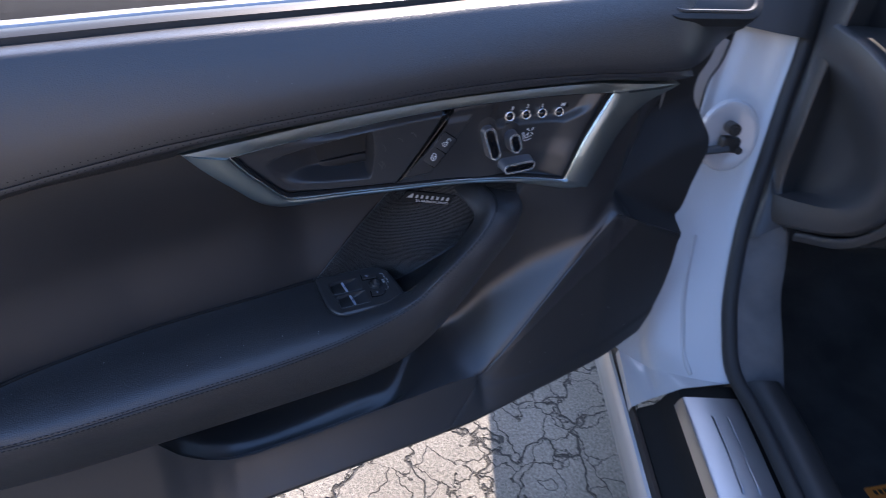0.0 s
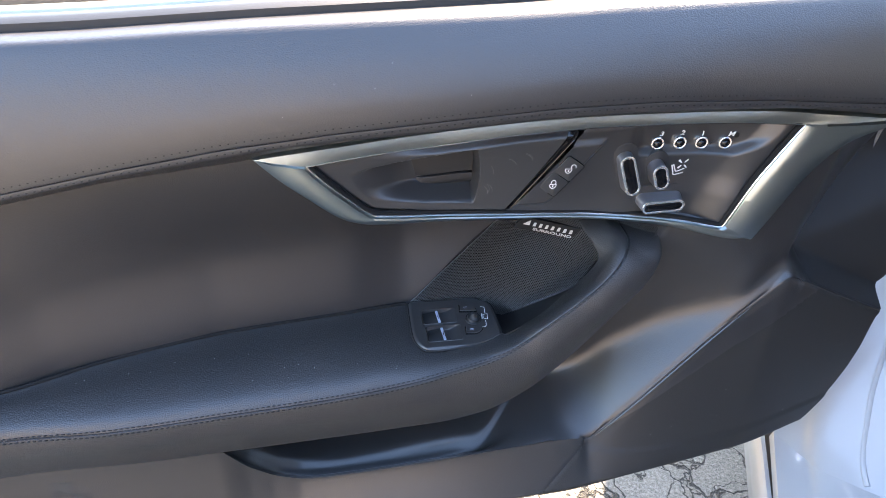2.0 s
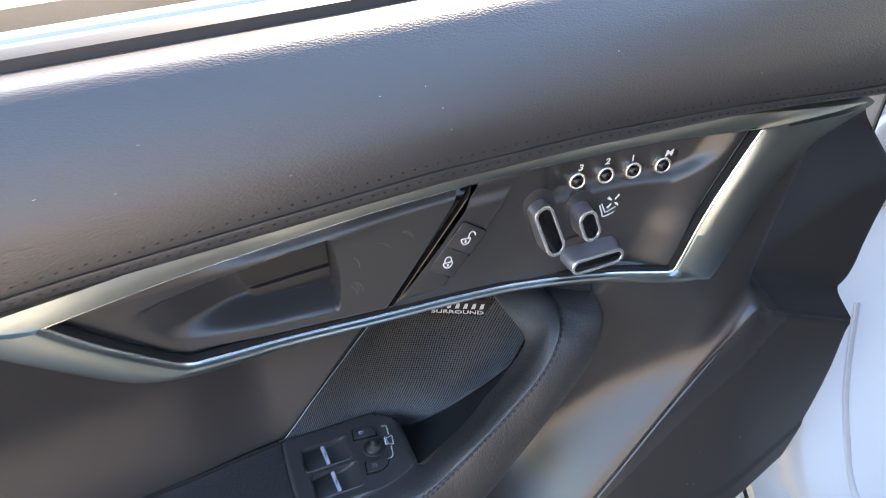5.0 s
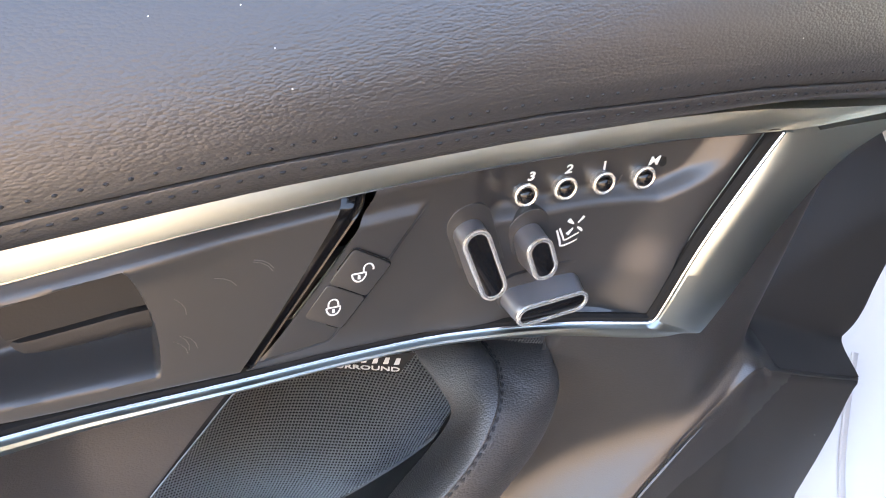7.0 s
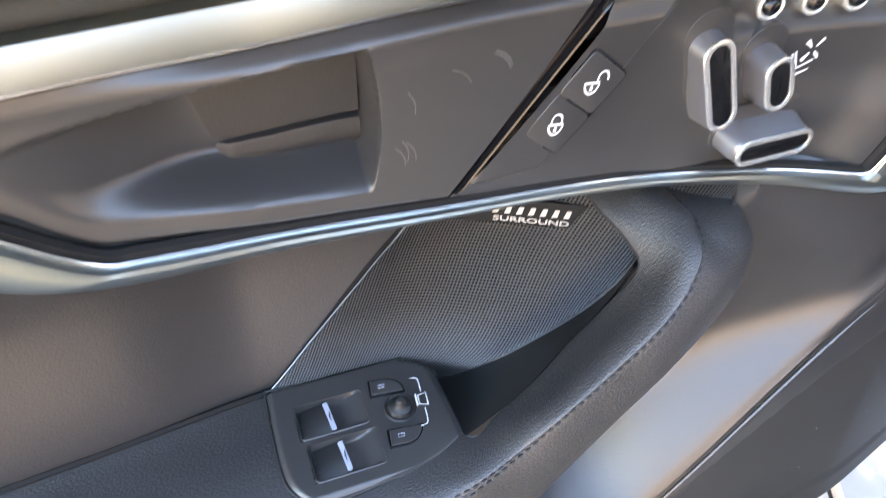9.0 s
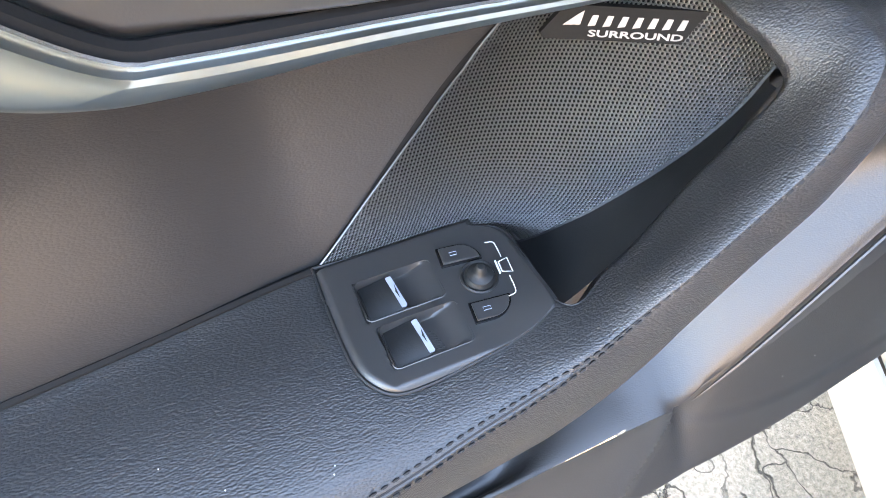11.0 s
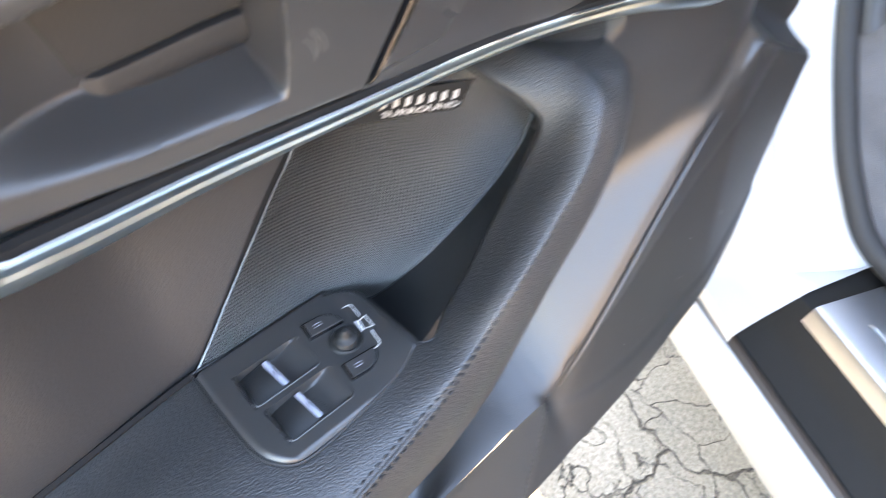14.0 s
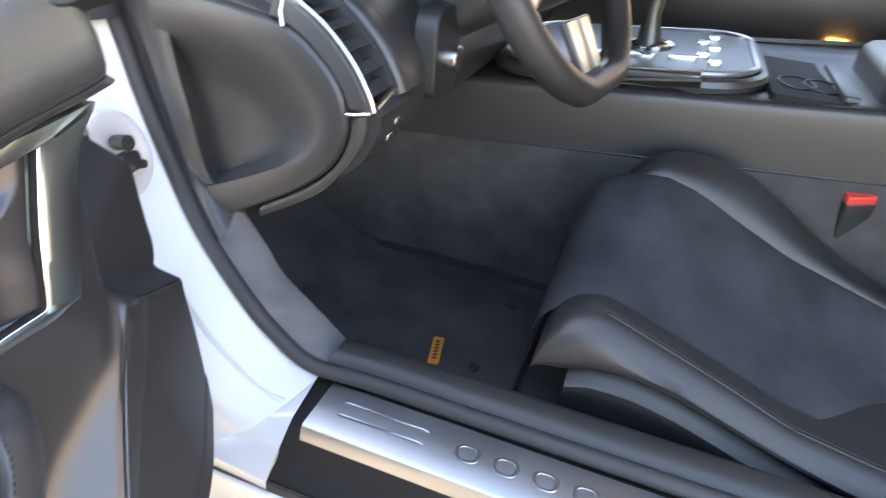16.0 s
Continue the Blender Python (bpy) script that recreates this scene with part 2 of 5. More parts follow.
def rounded(w, h, r, n=5):
    """A rounded rectangle's outline about the origin."""
    r = min(r, w / 2 - 1e-5, h / 2 - 1e-5)
    out = []
    for cx, cy, a in ((w / 2 - r, h / 2 - r, 0), (-w / 2 + r, h / 2 - r, 90), (-w / 2 + r, -h / 2 + r, 180), (w / 2 - r, -h / 2 + r, 270)):
        for i in range(n):
            t = radians(a + 90 * i / (n - 1))
            out.append((cx + r * math.cos(t), cy + r * math.sin(t)))
    return out


def slab(outline, z0, z1, edge=0.0):
    """A block with this outline in x, y from z0 up to z1, its upper rim rounded by edge."""
    c = Vector((sum(p[0] for p in outline) / len(outline), sum(p[1] for p in outline) / len(outline)))
    size = max((Vector(p) - c).length for p in outline)
    rows = [[(*p, z0) for p in outline]]
    for k in range(4 if edge else 1):
        a = math.pi / 2 * k / 3
        s = 1 - edge / size * (1 - math.cos(a))
        rows.append([((p[0] - c.x) * s + c.x, (p[1] - c.y) * s + c.y, z1 - edge * (1 - math.sin(a))) for p in outline])
    return loft(rows, around=True, caps=True)


def placed(geo, m):
    return [tuple(m @ Vector(v)) for v in geo[0]], geo[1]


def face_frame(x, y, z, turn=0.0, tilt=0.0):
    """A frame on the door's inner face: its x along the door, its y up, its z towards the cabin; turned in that plane, tilted to face up."""
    return Matrix.Translation((x, y, z)) @ Matrix.Rotation(radians(90), 4, "X") @ Matrix.Rotation(radians(-tilt), 4, "X") @ Matrix.Rotation(radians(turn), 4, "Z")


def letters(text, size, depth=0.0002, shear=0.0):
    """Flat raised characters as (verts, faces), centred about the origin."""
    cu = bpy.data.curves.new("text", "FONT")
    cu.body, cu.size, cu.extrude, cu.shear, cu.align_x, cu.align_y, cu.resolution_u = text, size, depth, shear, "CENTER", "CENTER", 3
    cu.offset = size * 0.018
    ob = bpy.data.objects.new("text", cu)
    me = ob.to_mesh()
    geo = [tuple(v.co) for v in me.vertices], [tuple(p.vertices) for p in me.polygons]
    ob.to_mesh_clear()
    bpy.data.objects.remove(ob)
    bpy.data.curves.remove(cu)
    return geo


def stitches(path, length, gap, r=0.0006, lift=(0, 0, 0)):
    """A row of single stitches along a path."""
    p = [Vector(q) for q in path]
    total = sum((b - a).length for a, b in zip(p, p[1:]))
    n = max(2, int(total / (length + gap)))
    pts = even(p, 2 * n + 1)
    geos = []
    for i in range(n):
        a, b = pts[2 * i], pts[2 * i + 1]
        b = a + (b - a) * (2 * length / (length + gap)) if (b - a).length > 0 else b
        m1 = a.lerp(b, 0.5) + Vector(lift)
        geos.append(tube([a, m1, b], [r * 0.5, r, r * 0.5], sides=5))
    return join(*geos)


# ---- ground ----
ground = mesh_object("ground", [(-40, -40, 0), (40, -40, 0), (40, 40, 0), (-40, 40, 0)], [(0, 1, 2, 3)], ASPHALT, smooth=False)
tagged(ground, "old grey asphalt with a net of dark cracks", "ground", kind="structure")

# unseen brick building, added behind the viewer for warm reflections and less low sky
building = thing("building", "unseen brown brick building, added for reflections and bounced light", "building")
BRICK = material("brown_brick", (0.25, 0.225, 0.21), 0.85, bump=0.4, scale=60, vary=0.25, vary_scale=3)
bw = [(-16, -9.0, 0), (16, -9.0, 0), (16, -9.0, 4.0), (-16, -9.0, 4.0), (-16, -14.0, 0), (16, -14.0, 0), (16, -14.0, 4.0), (-16, -14.0, 4.0)]
part("wall", (bw, [(0, 1, 2, 3), (5, 4, 7, 6), (4, 0, 3, 7), (1, 5, 6, 2)]), BRICK, building, smooth=False)
part("roof", ([(-16.2, -8.8, 4.0), (16.2, -8.8, 4.0), (16.2, -14.2, 4.0), (-16.2, -14.2, 4.0), (-16.2, -8.8, 4.25), (16.2, -8.8, 4.25), (16.2, -14.2, 4.25), (-16.2, -14.2, 4.25)], [(0, 3, 2, 1), (4, 5, 6, 7), (0, 1, 5, 4), (1, 2, 6, 5), (2, 3, 7, 6), (3, 0, 4, 7)]), PLASTIC_DARK, building, smooth=False)

# ---- the open door: x along it towards the hinges, y outwards, z up ----
door = thing("car_door", "open white car door with a black leather inner panel", "car door")

# upper roll, from the stitched seam up to the belt line
SEAM = table([-0.80, -0.60, -0.50, -0.42, -0.342, -0.264, -0.186, -0.114, -0.026, 0.058, 0.147, 0.228, 0.29, 0.34, 0.385, 0.425],
             [0.700, 0.735, 0.752, 0.769, 0.784, 0.797, 0.806, 0.812, 0.819, 0.8215, 0.819, 0.813, 0.810, 0.810, 0.814, 0.820])
BELT = table([-0.80, -0.35, -0.24, -0.05, 0.03, 0.20, 0.30, 0.36, 0.40, 0.425], [0.852, 0.865, 0.8705, 0.8775, 0.8815, 0.886, 0.887, 0.883, 0.866, 0.830])
SEAM_Y = -0.045


def set_back(x):
    return 0.075 * smoothstep(0.25, 0.43, x)


rows = []
for x in np.linspace(-0.80, 0.425, 120):
    s, b = SEAM(x), BELT(x)
    h = b - s
    prof = [(0.006, -0.0016), (0.0010, -0.0006), (-0.0001, 0.0010), (-0.0002, 0.0060), (0.0002, 0.16 * h), (0.002, 0.30 * h), (0.0065, 0.48 * h), (0.014, 0.70 * h),
            (0.022, 0.87 * h), (0.028, 0.97 * h), (0.033, h), (0.044, 0.995 * h), (0.056, 0.97 * h)]
    rows.append([(x, SEAM_Y + set_back(x) + dy, s + dz) for dy, dz in prof])
smooth_rows = [[tuple(v) for v in spline(r, 34)] for r in rows]
upper = part("upper_pad", loft(smooth_rows, caps=True), LEATHER_TOP, door, "grained black leather roll along the window line")
row_up = [(x, SEAM_Y - 0.0001 + set_back(x), SEAM(x) + 0.0039) for x in np.linspace(-0.75, 0.38, 300)]
part("stitching", stitches(row_up, 0.0013, 0.0043, 0.00062), THREAD, upper, kind="stuff")

HEM = table([-0.80, -0.60, -0.441, -0.355, -0.272, -0.20, -0.10, 0.0, 0.1, 0.2, 0.25, 0.385], [0.675, 0.708, 0.741, 0.7585, 0.769, 0.775, 0.785, 0.792, 0.794, 0.792, 0.786, 0.780])

# satin bezel round the door pull and the switches
B_TOP = spline([(-0.250, 0.776), (-0.188, 0.7835), (-0.111, 0.7925), (-0.019, 0.7995), (0.070, 0.8010), (0.164, 0.7990), (0.230, 0.7925), (0.286, 0.7865)], 60)
B_RIGHT = spline([(0.286, 0.7865), (0.240, 0.770), (0.215, 0.737), (0.203, 0.702), (0.192, 0.664)], 24)
B_LOW = spline([(0.192, 0.664), (0.176, 0.6635), (0.156, 0.668), (0.102, 0.6855), (0.047, 0.6975), (-0.004, 0.7035), (-0.060, 0.7065), (-0.109, 0.7075), (-0.148, 0.7065), (-0.170, 0.7080), (-0.190, 0.7165), (-0.213, 0.7370), (-0.233, 0.7560), (-0.250, 0.776)], 70)
I_TOP = spline([(-0.2105, 0.7635), (-0.189, 0.767), (-0.146, 0.773), (-0.110, 0.7765), (-0.059, 0.782), (-0.015, 0.785), (0.031, 0.787), (0.125, 0.7865), (0.198, 0.782)], 60)
I_RIGHT = spline([(0.201, 0.7805), (0.188, 0.751), (0.176, 0.720), (0.164, 0.676)], 24)
I_LOW = spline([(0.162, 0.674), (0.155, 0.6755), (0.105, 0.6885), (0.050, 0.6975), (0.0, 0.7025), (-0.052, 0.7055), (-0.100, 0.7085), (-0.148, 0.7105), (-0.163, 0.7135), (-0.183, 0.732), (-0.199, 0.749), (-0.2105, 0.7635)], 70)
# the bezel is hollow in plan: its ends stand further into the cabin than its middle
HOLLOW_LOW = table([-0.26, -0.20, -0.15, -0.11, -0.05, 0.0, 0.05, 0.10, 0.15, 0.19, 0.21, 0.30], [-0.031, -0.024, -0.012, -0.005, -0.003, 0.001, 0.003, -0.006, -0.019, -0.027, -0.028, -0.021], 0.02)
HOLLOW_TOP = table([-0.26, -0.20, -0.15, -0.11, -0.05, 0.0, 0.05, 0.10, 0.15, 0.20, 0.25, 0.30], [-0.031, -0.024, -0.012, -0.005, -0.003, -0.002, -0.001, -0.004, -0.012, -0.023, -0.024, -0.021], 0.02)


def HOLLOW(x, z):
    k = min(1.0, max(0.0, (z - 0.690) / 0.085))
    return HOLLOW_LOW(x) * (1 - k) + HOLLOW_TOP(x) * k



def onto(p, y0):
    """Lays an outline drawn on the plane y0 onto the hollow surface, along the sight lines of a viewer before the door."""
    q = p
    for _ in range(6):
        s = (HOLLOW(q.x, q.y) + 0.436) / (y0 + 0.436)
        q = Vector((-0.17 + (p.x + 0.17) * s, 1.029 + (p.y - 1.029) * s))
    return q


B_TOP, B_RIGHT, B_LOW = ([onto(Vector((p.x, p.y)), -0.030) for p in c] for c in (B_TOP, B_RIGHT, B_LOW))
I_TOP, I_RIGHT, I_LOW = ([onto(Vector((p.x, p.y)), -0.022) for p in c] for c in (I_TOP, I_RIGHT, I_LOW))


def between(curve):
    c = sorted(((p.x, p.y) for p in curve))
    return table([p[0] for p in c], [p[1] for p in c])


OUT_LOW = between(B_LOW)

# leather insert behind the armrest, and the bowl behind the grip
ARM_BACK = table([-0.80, -0.66, -0.505, -0.463, -0.417, -0.316, -0.206, -0.131, 0.1], [-0.10, -0.075, -0.045, -0.028, -0.016, 0.007, 0.020, 0.031, 0.035])


BULGE = table([0.05, 0.08, 0.10, 0.12, 0.15, 0.18, 0.20, 0.26], [0.0, 0.014, 0.025, 0.031, 0.037, 0.048, 0.054, 0.058], 0.01)


def y_insert(x, z):
    """The recessed field behind the armrest: deepest above the switch panel, coming forward again towards the grip."""
    near = smoothstep(-0.19, -0.125, x)
    y = ARM_BACK(x) + 0.018 * smoothstep(0.55, 0.64, z) * (1 - near) + 0.031 * smoothstep(0.535, 0.632, z) * near
    k = smoothstep(0.63, HEM(x), z) * (1 - smoothstep(-0.20, -0.10, x))
    y = y * (1 - k) - 0.010 * k
    across, along = (x + 0.127) * 0.652 - (z - 0.551) * 0.758, (x + 0.127) * 0.758 + (z - 0.551) * 0.652
    y -= BULGE(along) * smoothstep(0.0, 0.085, across)
    return y + 0.03 * smoothstep(0.53, 0.45, z)


INSERT_LOW = table([-0.80, -0.11, -0.06, -0.025, -0.005, 0.015, 0.045, 0.064, 0.075, 0.13, 0.165], [0.43, 0.43, 0.52, 0.527, 0.550, 0.564, 0.580, 0.600, 0.620, 0.640, 0.656])
xs, zs = np.linspace(-0.80, 0.165, 130), np.linspace(0.0, 1.0, 40)
part("insert_panel", loft([[(x, y_insert(x, z), z) for z in INSERT_LOW(x) + zs * (min(HEM(x), OUT_LOW(x) + 0.004) + 0.002 - INSERT_LOW(x))] for x in xs]), INSERT, door, "plain black leather insert")

# perforated loudspeaker cover: every hole is open, over a dark backing
MESH_EDGE = [(-0.127, 0.551), (-0.100, 0.574), (-0.068, 0.599), (-0.046, 0.618), (-0.028, 0.638), (0.03, 0.712), (0.165, 0.712), (0.165, 0.664), (0.135, 0.648), (0.085, 0.640), (0.073, 0.621), (0.064, 0.603), (0.045, 0.583), (0.015, 0.567), (-0.005, 0.553), (-0.025, 0.530), (-0.06, 0.53)]


def inside(p, poly):
    hit = False
    for (ax, ay), (bx, by) in zip(poly, poly[1:] + poly[:1]):
        if (ay > p[1]) != (by > p[1]) and p[0] < (bx - ax) * (p[1] - ay) / (by - ay) + ax:
            hit = not hit
    return hit


PITCH = 0.00172
verts, faces = [], []
for j in range(int(0.20 / (PITCH * 0.866))):
    for i in range(int(0.27 / PITCH)):
        x, z = -0.13 + (i + 0.5 * (j % 2)) * PITCH, 0.515 + j * PITCH * 0.866
        if not inside((x, z), MESH_EDGE) or z > OUT_LOW(x) + 0.004:
            continue
        o = len(verts)
        for r, dy in ((PITCH * 0.577, -0.0030), (PITCH * 0.455, -0.0033), (PITCH * 0.450, -0.0025)):
            for k in range(6):
                a = radians(30 + 60 * k)
                px, pz = x + r * math.cos(a), z + r * math.sin(a)
                verts.append((px, y_insert(px, pz) + dy, pz))
        for ring in (0, 6):
            for k in range(6):
                k2 = (k + 1) % 6
                faces.append((o + ring + k, o + ring + k2, o + ring + 6 + k2, o + ring + 6 + k))
MESH_METAL = material("dark_perforated_metal", (0.24, 0.237, 0.23), 0.30, metal=0.9, vary=0.1)
grille = mesh_object("speaker_grille", verts, faces, MESH_METAL, smooth=False)
grille.parent = door
tagged(grille, "dark perforated metal loudspeaker cover", kind="stuff")
bz = [[(x, y_insert(x, z) - 0.0006, z) for z in np.linspace(0.551 if x < -0.1 else max(0.520, INSERT_LOW(x)), min(OUT_LOW(x) + 0.004, 0.550 + max(0, x + 0.128) * 0.86 + 0.5 * max(0, x + 0.03)), 24)] for x in np.linspace(-0.127, 0.163, 76)]
part("grille_edge", tube([(p.x, y_insert(p.x, p.y) - 0.0034, p.y) for p in even([(p[0] - 0.0004, p[1] + 0.0004, 0) for p in MESH_EDGE[:6]], 60)], 0.0006, 6), MESH_METAL, grille, "folded metal edge")
part("grille_backing", loft(bz), MATT, door)
# maker's plate on the cover: a slanted dark plate, the name as a plain bar over a small word
plate_f = face_frame(0.0195, y_insert(0.0195, 0.633) - 0.0070, 0.633, -8, 15) @ Matrix.Rotation(radians(-22), 4, "Y")
name_plate = part("maker_plate", placed(slab([(-0.0365, -0.0050), (-0.0345, -0.0070), (0.0335, -0.0066), (0.0362, 0.0074), (-0.0275, 0.0070)], -0.003, 0.0012, 0.0006), plate_f), MATT, door, "slanted dark plate", smooth=False)
for k in range(8):
    x0 = -0.0235 + 0.0062 * k
    part("name_bar", placed(slab([(x0 - (0.004 if k == 0 else 0), -0.0010), (x0 + 0.0030, -0.0006), (x0 + 0.0038, 0.0034 if k else 0.0050), (x0 + 0.0014, 0.0034)], 0.0012, 0.0015), plate_f), SILVER_INK, name_plate, "plain pale bar", smooth=False)
part("plate_word", placed(letters("SURROUND", 0.0038), plate_f @ Matrix.Translation((0.0035, -0.0040, 0.0014)) @ Matrix.Scale(1.95, 4, (1, 0, 0))), SILVER_INK, name_plate, "small pale capitals", smooth=False)

rows = []
for side, (outer, inner) in enumerate(((B_TOP, I_TOP), (B_RIGHT, I_RIGHT), (B_LOW, I_LOW))):
    outer, inner = even([(p.x, p.y, 0) for p in outer], 150), even([(p.x, p.y, 0) for p in inner], 150)
    for k, (o, i) in enumerate(zip(outer, inner)):
        if side and k == 0:
            continue
        w = i - o
        out = w.normalized()
        side_on = math.sin(math.pi * k / 149) ** 0.6 if side == 1 else 0.0
        q = [o - out * (0.003 + 0.014 * side_on), o - out * (0.002 + 0.009 * side_on), o - out * 0.0005, o + w * 0.06, o + w * 0.35, o + w * 0.80, o + w * 0.95, i, i + out * 0.0006]
        ys = ([0.012, -0.004, -0.0246, -0.0266, -0.0279, -0.0292, -0.0293, -0.0271, -0.0020], [0.012, -0.004, -0.0275, -0.0300, -0.0315, -0.0300, -0.0290, -0.0255, -0.0020], [0.012, -0.004, -0.0220, -0.0265, -0.0306, -0.0322, -0.0315, -0.0282, -0.0020])[side]
        tilt = [side_on * d for d in (0, 0, -0.0030, -0.0030, -0.0022, -0.0008, 0, 0, 0)]
        rows.append([(p.x, y + d + 0.030 + HOLLOW(p.x, p.y), p.y) for p, y, d in zip(q, ys, tilt)])
part("bezel", loft(rows, ring=True), SATIN, door, "satin aluminium bezel sweeping to a point")
part("bezel_gap", tube([(p.x, 0.0060 + HOLLOW(p.x, p.y), p.y) for p in even([(p.x, p.y, 0) for p in I_TOP + I_RIGHT + I_LOW], 240)], 0.0031, 8), MATT, door, "dark gap inside the bezel")
part("bezel_lip", tube([(p.x, 0.0020 + HOLLOW(p.x, p.y), p.y) for p in even([(p.x, p.y, 0) for p in I_TOP + I_RIGHT + I_LOW], 240)], 0.0009, 6), CHROME, door, "bright inner lip of the bezel")


TOP_Z, LOW_Z, RIGHT_X = between(I_TOP), between(I_LOW), between([Vector((p.y, p.x)) for p in I_RIGHT])
DIV = lambda z: -0.0462 + (z - 0.690) * (0.0585 / 0.081)  # the divider's line

# hem under the seam, down to the bezel and the insert
BEZ_TOP = between(B_TOP)
rows = []
for x in np.linspace(-0.80, 0.285, 100):
    on = smoothstep(-0.262, -0.235, x)
    b = HEM(x) * (1 - on) + (BEZ_TOP(max(x, -0.249)) + 0.0005) * on
    yb = -0.021 * (1 - on) + (HOLLOW(x, 0.80) + 0.006) * on
    s = SEAM(x)
    h = s - b
    rows.append([(x, SEAM_Y + 0.006 + set_back(x), s - 0.0006), (x, SEAM_Y + 0.0008 + set_back(x), s - 0.0010), (x, SEAM_Y + 0.0004 + set_back(x), s - 0.0034), (x, SEAM_Y + 0.08 * (yb - SEAM_Y), s - 0.3 * h),
                 (x, SEAM_Y + 0.55 * (yb - SEAM_Y), s - 0.65 * h), (x, yb - 0.001, b + 0.002), (x, yb + 0.006, b - 0.001), (x, yb + 0.04, b - 0.003)])
hem = part("pad_hem", loft([[tuple(v) for v in spline(r, 18)] for r in rows]), LEATHER_TOP, door)
row_lo = [(x, SEAM_Y + 0.0005 + set_back(x), SEAM(x) - 0.0040) for x in np.linspace(-0.75, 0.28, 300)]
part("stitching", stitches(row_lo, 0.0016, 0.0040, 0.0006), THREAD, hem, kind="stuff")

# pull handle housing, with a scooped recess
PULL_Y = table([-0.22, -0.17, -0.14, -0.10, -0.03, 0.03], [-0.018, -0.009, -0.005, -0.003, -0.001, 0.001], 0.01)


def y_pull(x, z):
    t, l = TOP_Z(x), LOW_Z(x)
    rim = HOLLOW(x, z) + 0.010
    y = rim + (PULL_Y(x) - rim) * smoothstep(0, 0.009, min(t - z, (z - l) * 1.4))
    y -= 0.005 * smoothstep(0.750, 0.775, z) * smoothstep(-0.20, -0.16, x) * smoothstep(-0.03, -0.07, x)
    edge_x = -0.0722 + 0.0035 * math.sin(math.pi * min(1.0, max(0.0, (z - 0.706) / 0.055)))
    right = smoothstep(edge_x, edge_x - 0.0028, x)
    roof = 0.7515 + 0.007 * (x + 0.13) / 0.058
    high = smoothstep(roof + 0.0035, roof - 0.0020, z)
    lip = LOW_Z(x) + 0.0125
    ramp = smoothstep(-0.178, -0.122, x - 0.28 * (0.735 - z)) * right * high * smoothstep(lip, lip + 0.0105, z)
    return y + 0.0225 * ramp


rows = []
for u in np.concatenate([np.linspace(0, 0.78, 110), np.linspace(0.782, 0.82, 24), np.linspace(0.825, 1, 26)]):
    col = []
    for v in np.linspace(0, 1, 70):
        x = -0.2095 + u / 0.8 * 0.1359 if u < 0.8 else -0.0736 + (u - 0.8) / 0.2 * (DIV(0.694 + 0.077 * v) - 0.0042 + 0.0736)
        z = LOW_Z(x) + v * (TOP_Z(x) - LOW_Z(x))
        col.append((x, y_pull(x, z), z))
    rows.append(col)
pull = part("pull_housing", loft(rows), PLASTIC, door, "satin black plastic pull recess, lightly scratched")
# lever and its lower edge: darker plastic stands for shade in the recess
rows = []
for u in np.linspace(0, 1, 30):
    row = []
    for y, k in ((0.024, 1.0), (0.0180, 0.985), (0.0175, 0.5), (0.0170, 0.03), (0.0178, 0.008), (0.026, 0.0)):
        x = -0.128 + u * 0.0562
        z0, z1 = 0.7270 - 0.003 * smoothstep(-0.072, -0.124, x), 0.7525 + 0.007 * (x + 0.13) / 0.058
        row.append((x + (1 - u) * 0.007 * (1 - k), y, z0 + k * (z1 - z0)))
    rows.append(row)
part("pull_lever", loft(rows), PLASTIC_DARK, pull, "flat black release lever, the recess's shade in its colour")
rows = []
for x in np.linspace(-0.1225, -0.0718, 30):
    z1 = 0.7262 - 0.003 * smoothstep(-0.072, -0.124, x)
    e = 0.0025 * smoothstep(-0.116, -0.1225, x)
    rows.append([(x, 0.026, z1), (x, 0.0172 + e, z1 - 0.0004), (x, 0.0160 + e, z1 - 0.0030), (x, 0.0154 + e, z1 - 0.0065), (x, 0.0165 + e, z1 - 0.0098), (x, 0.0200, z1 - 0.0120), (x, 0.026, z1 - 0.0125)])
part("lever_base", loft([[tuple(v) for v in spline(r, 16)] for r in rows]), PLASTIC_DARK, pull, "rounded lower edge of the lever")
rng = random.Random(4)
for _ in range(9):
    x0, z0, a = rng.uniform(-0.068, -0.02), rng.uniform(0.712, 0.755), rng.uniform(60, 120)
    pts = [(x0 + 0.009 * s * math.cos(radians(a + 30 * s)), 0, z0 + 0.009 * s * math.sin(radians(a + 30 * s))) for s in (0, 0.33, 0.66, 1)]
    if all(p[0] < DIV(p[2]) - 0.008 for p in pts):
        part("scratch", tube([(px, y_pull(px, pz) - 0.0001, pz) for px, _, pz in pts], 0.00016, 4), material("scuff", (0.16, 0.15, 0.14), 0.5), pull, "fine pale scratch")
# gloss divider
rows = []
for z in np.linspace(0.686, 0.776, 30):
    x = DIV(z)
    y = y_pull(x - 0.006, min(z, TOP_Z(x) - 0.004)) + 0.0030
    rows.append([(x - 0.0075, y + 0.001, z), (x - 0.0030, y, z), (x + 0.0012, y, z), (x + 0.0022, y - 0.0030, z), (x + 0.0030, y - 0.0034, z), (x + 0.0042, y - 0.0022, z), (x + 0.0070, y + 0.004, z)])
part("divider", loft(rows), GLOSS, door, "gloss black channel between the two plates")


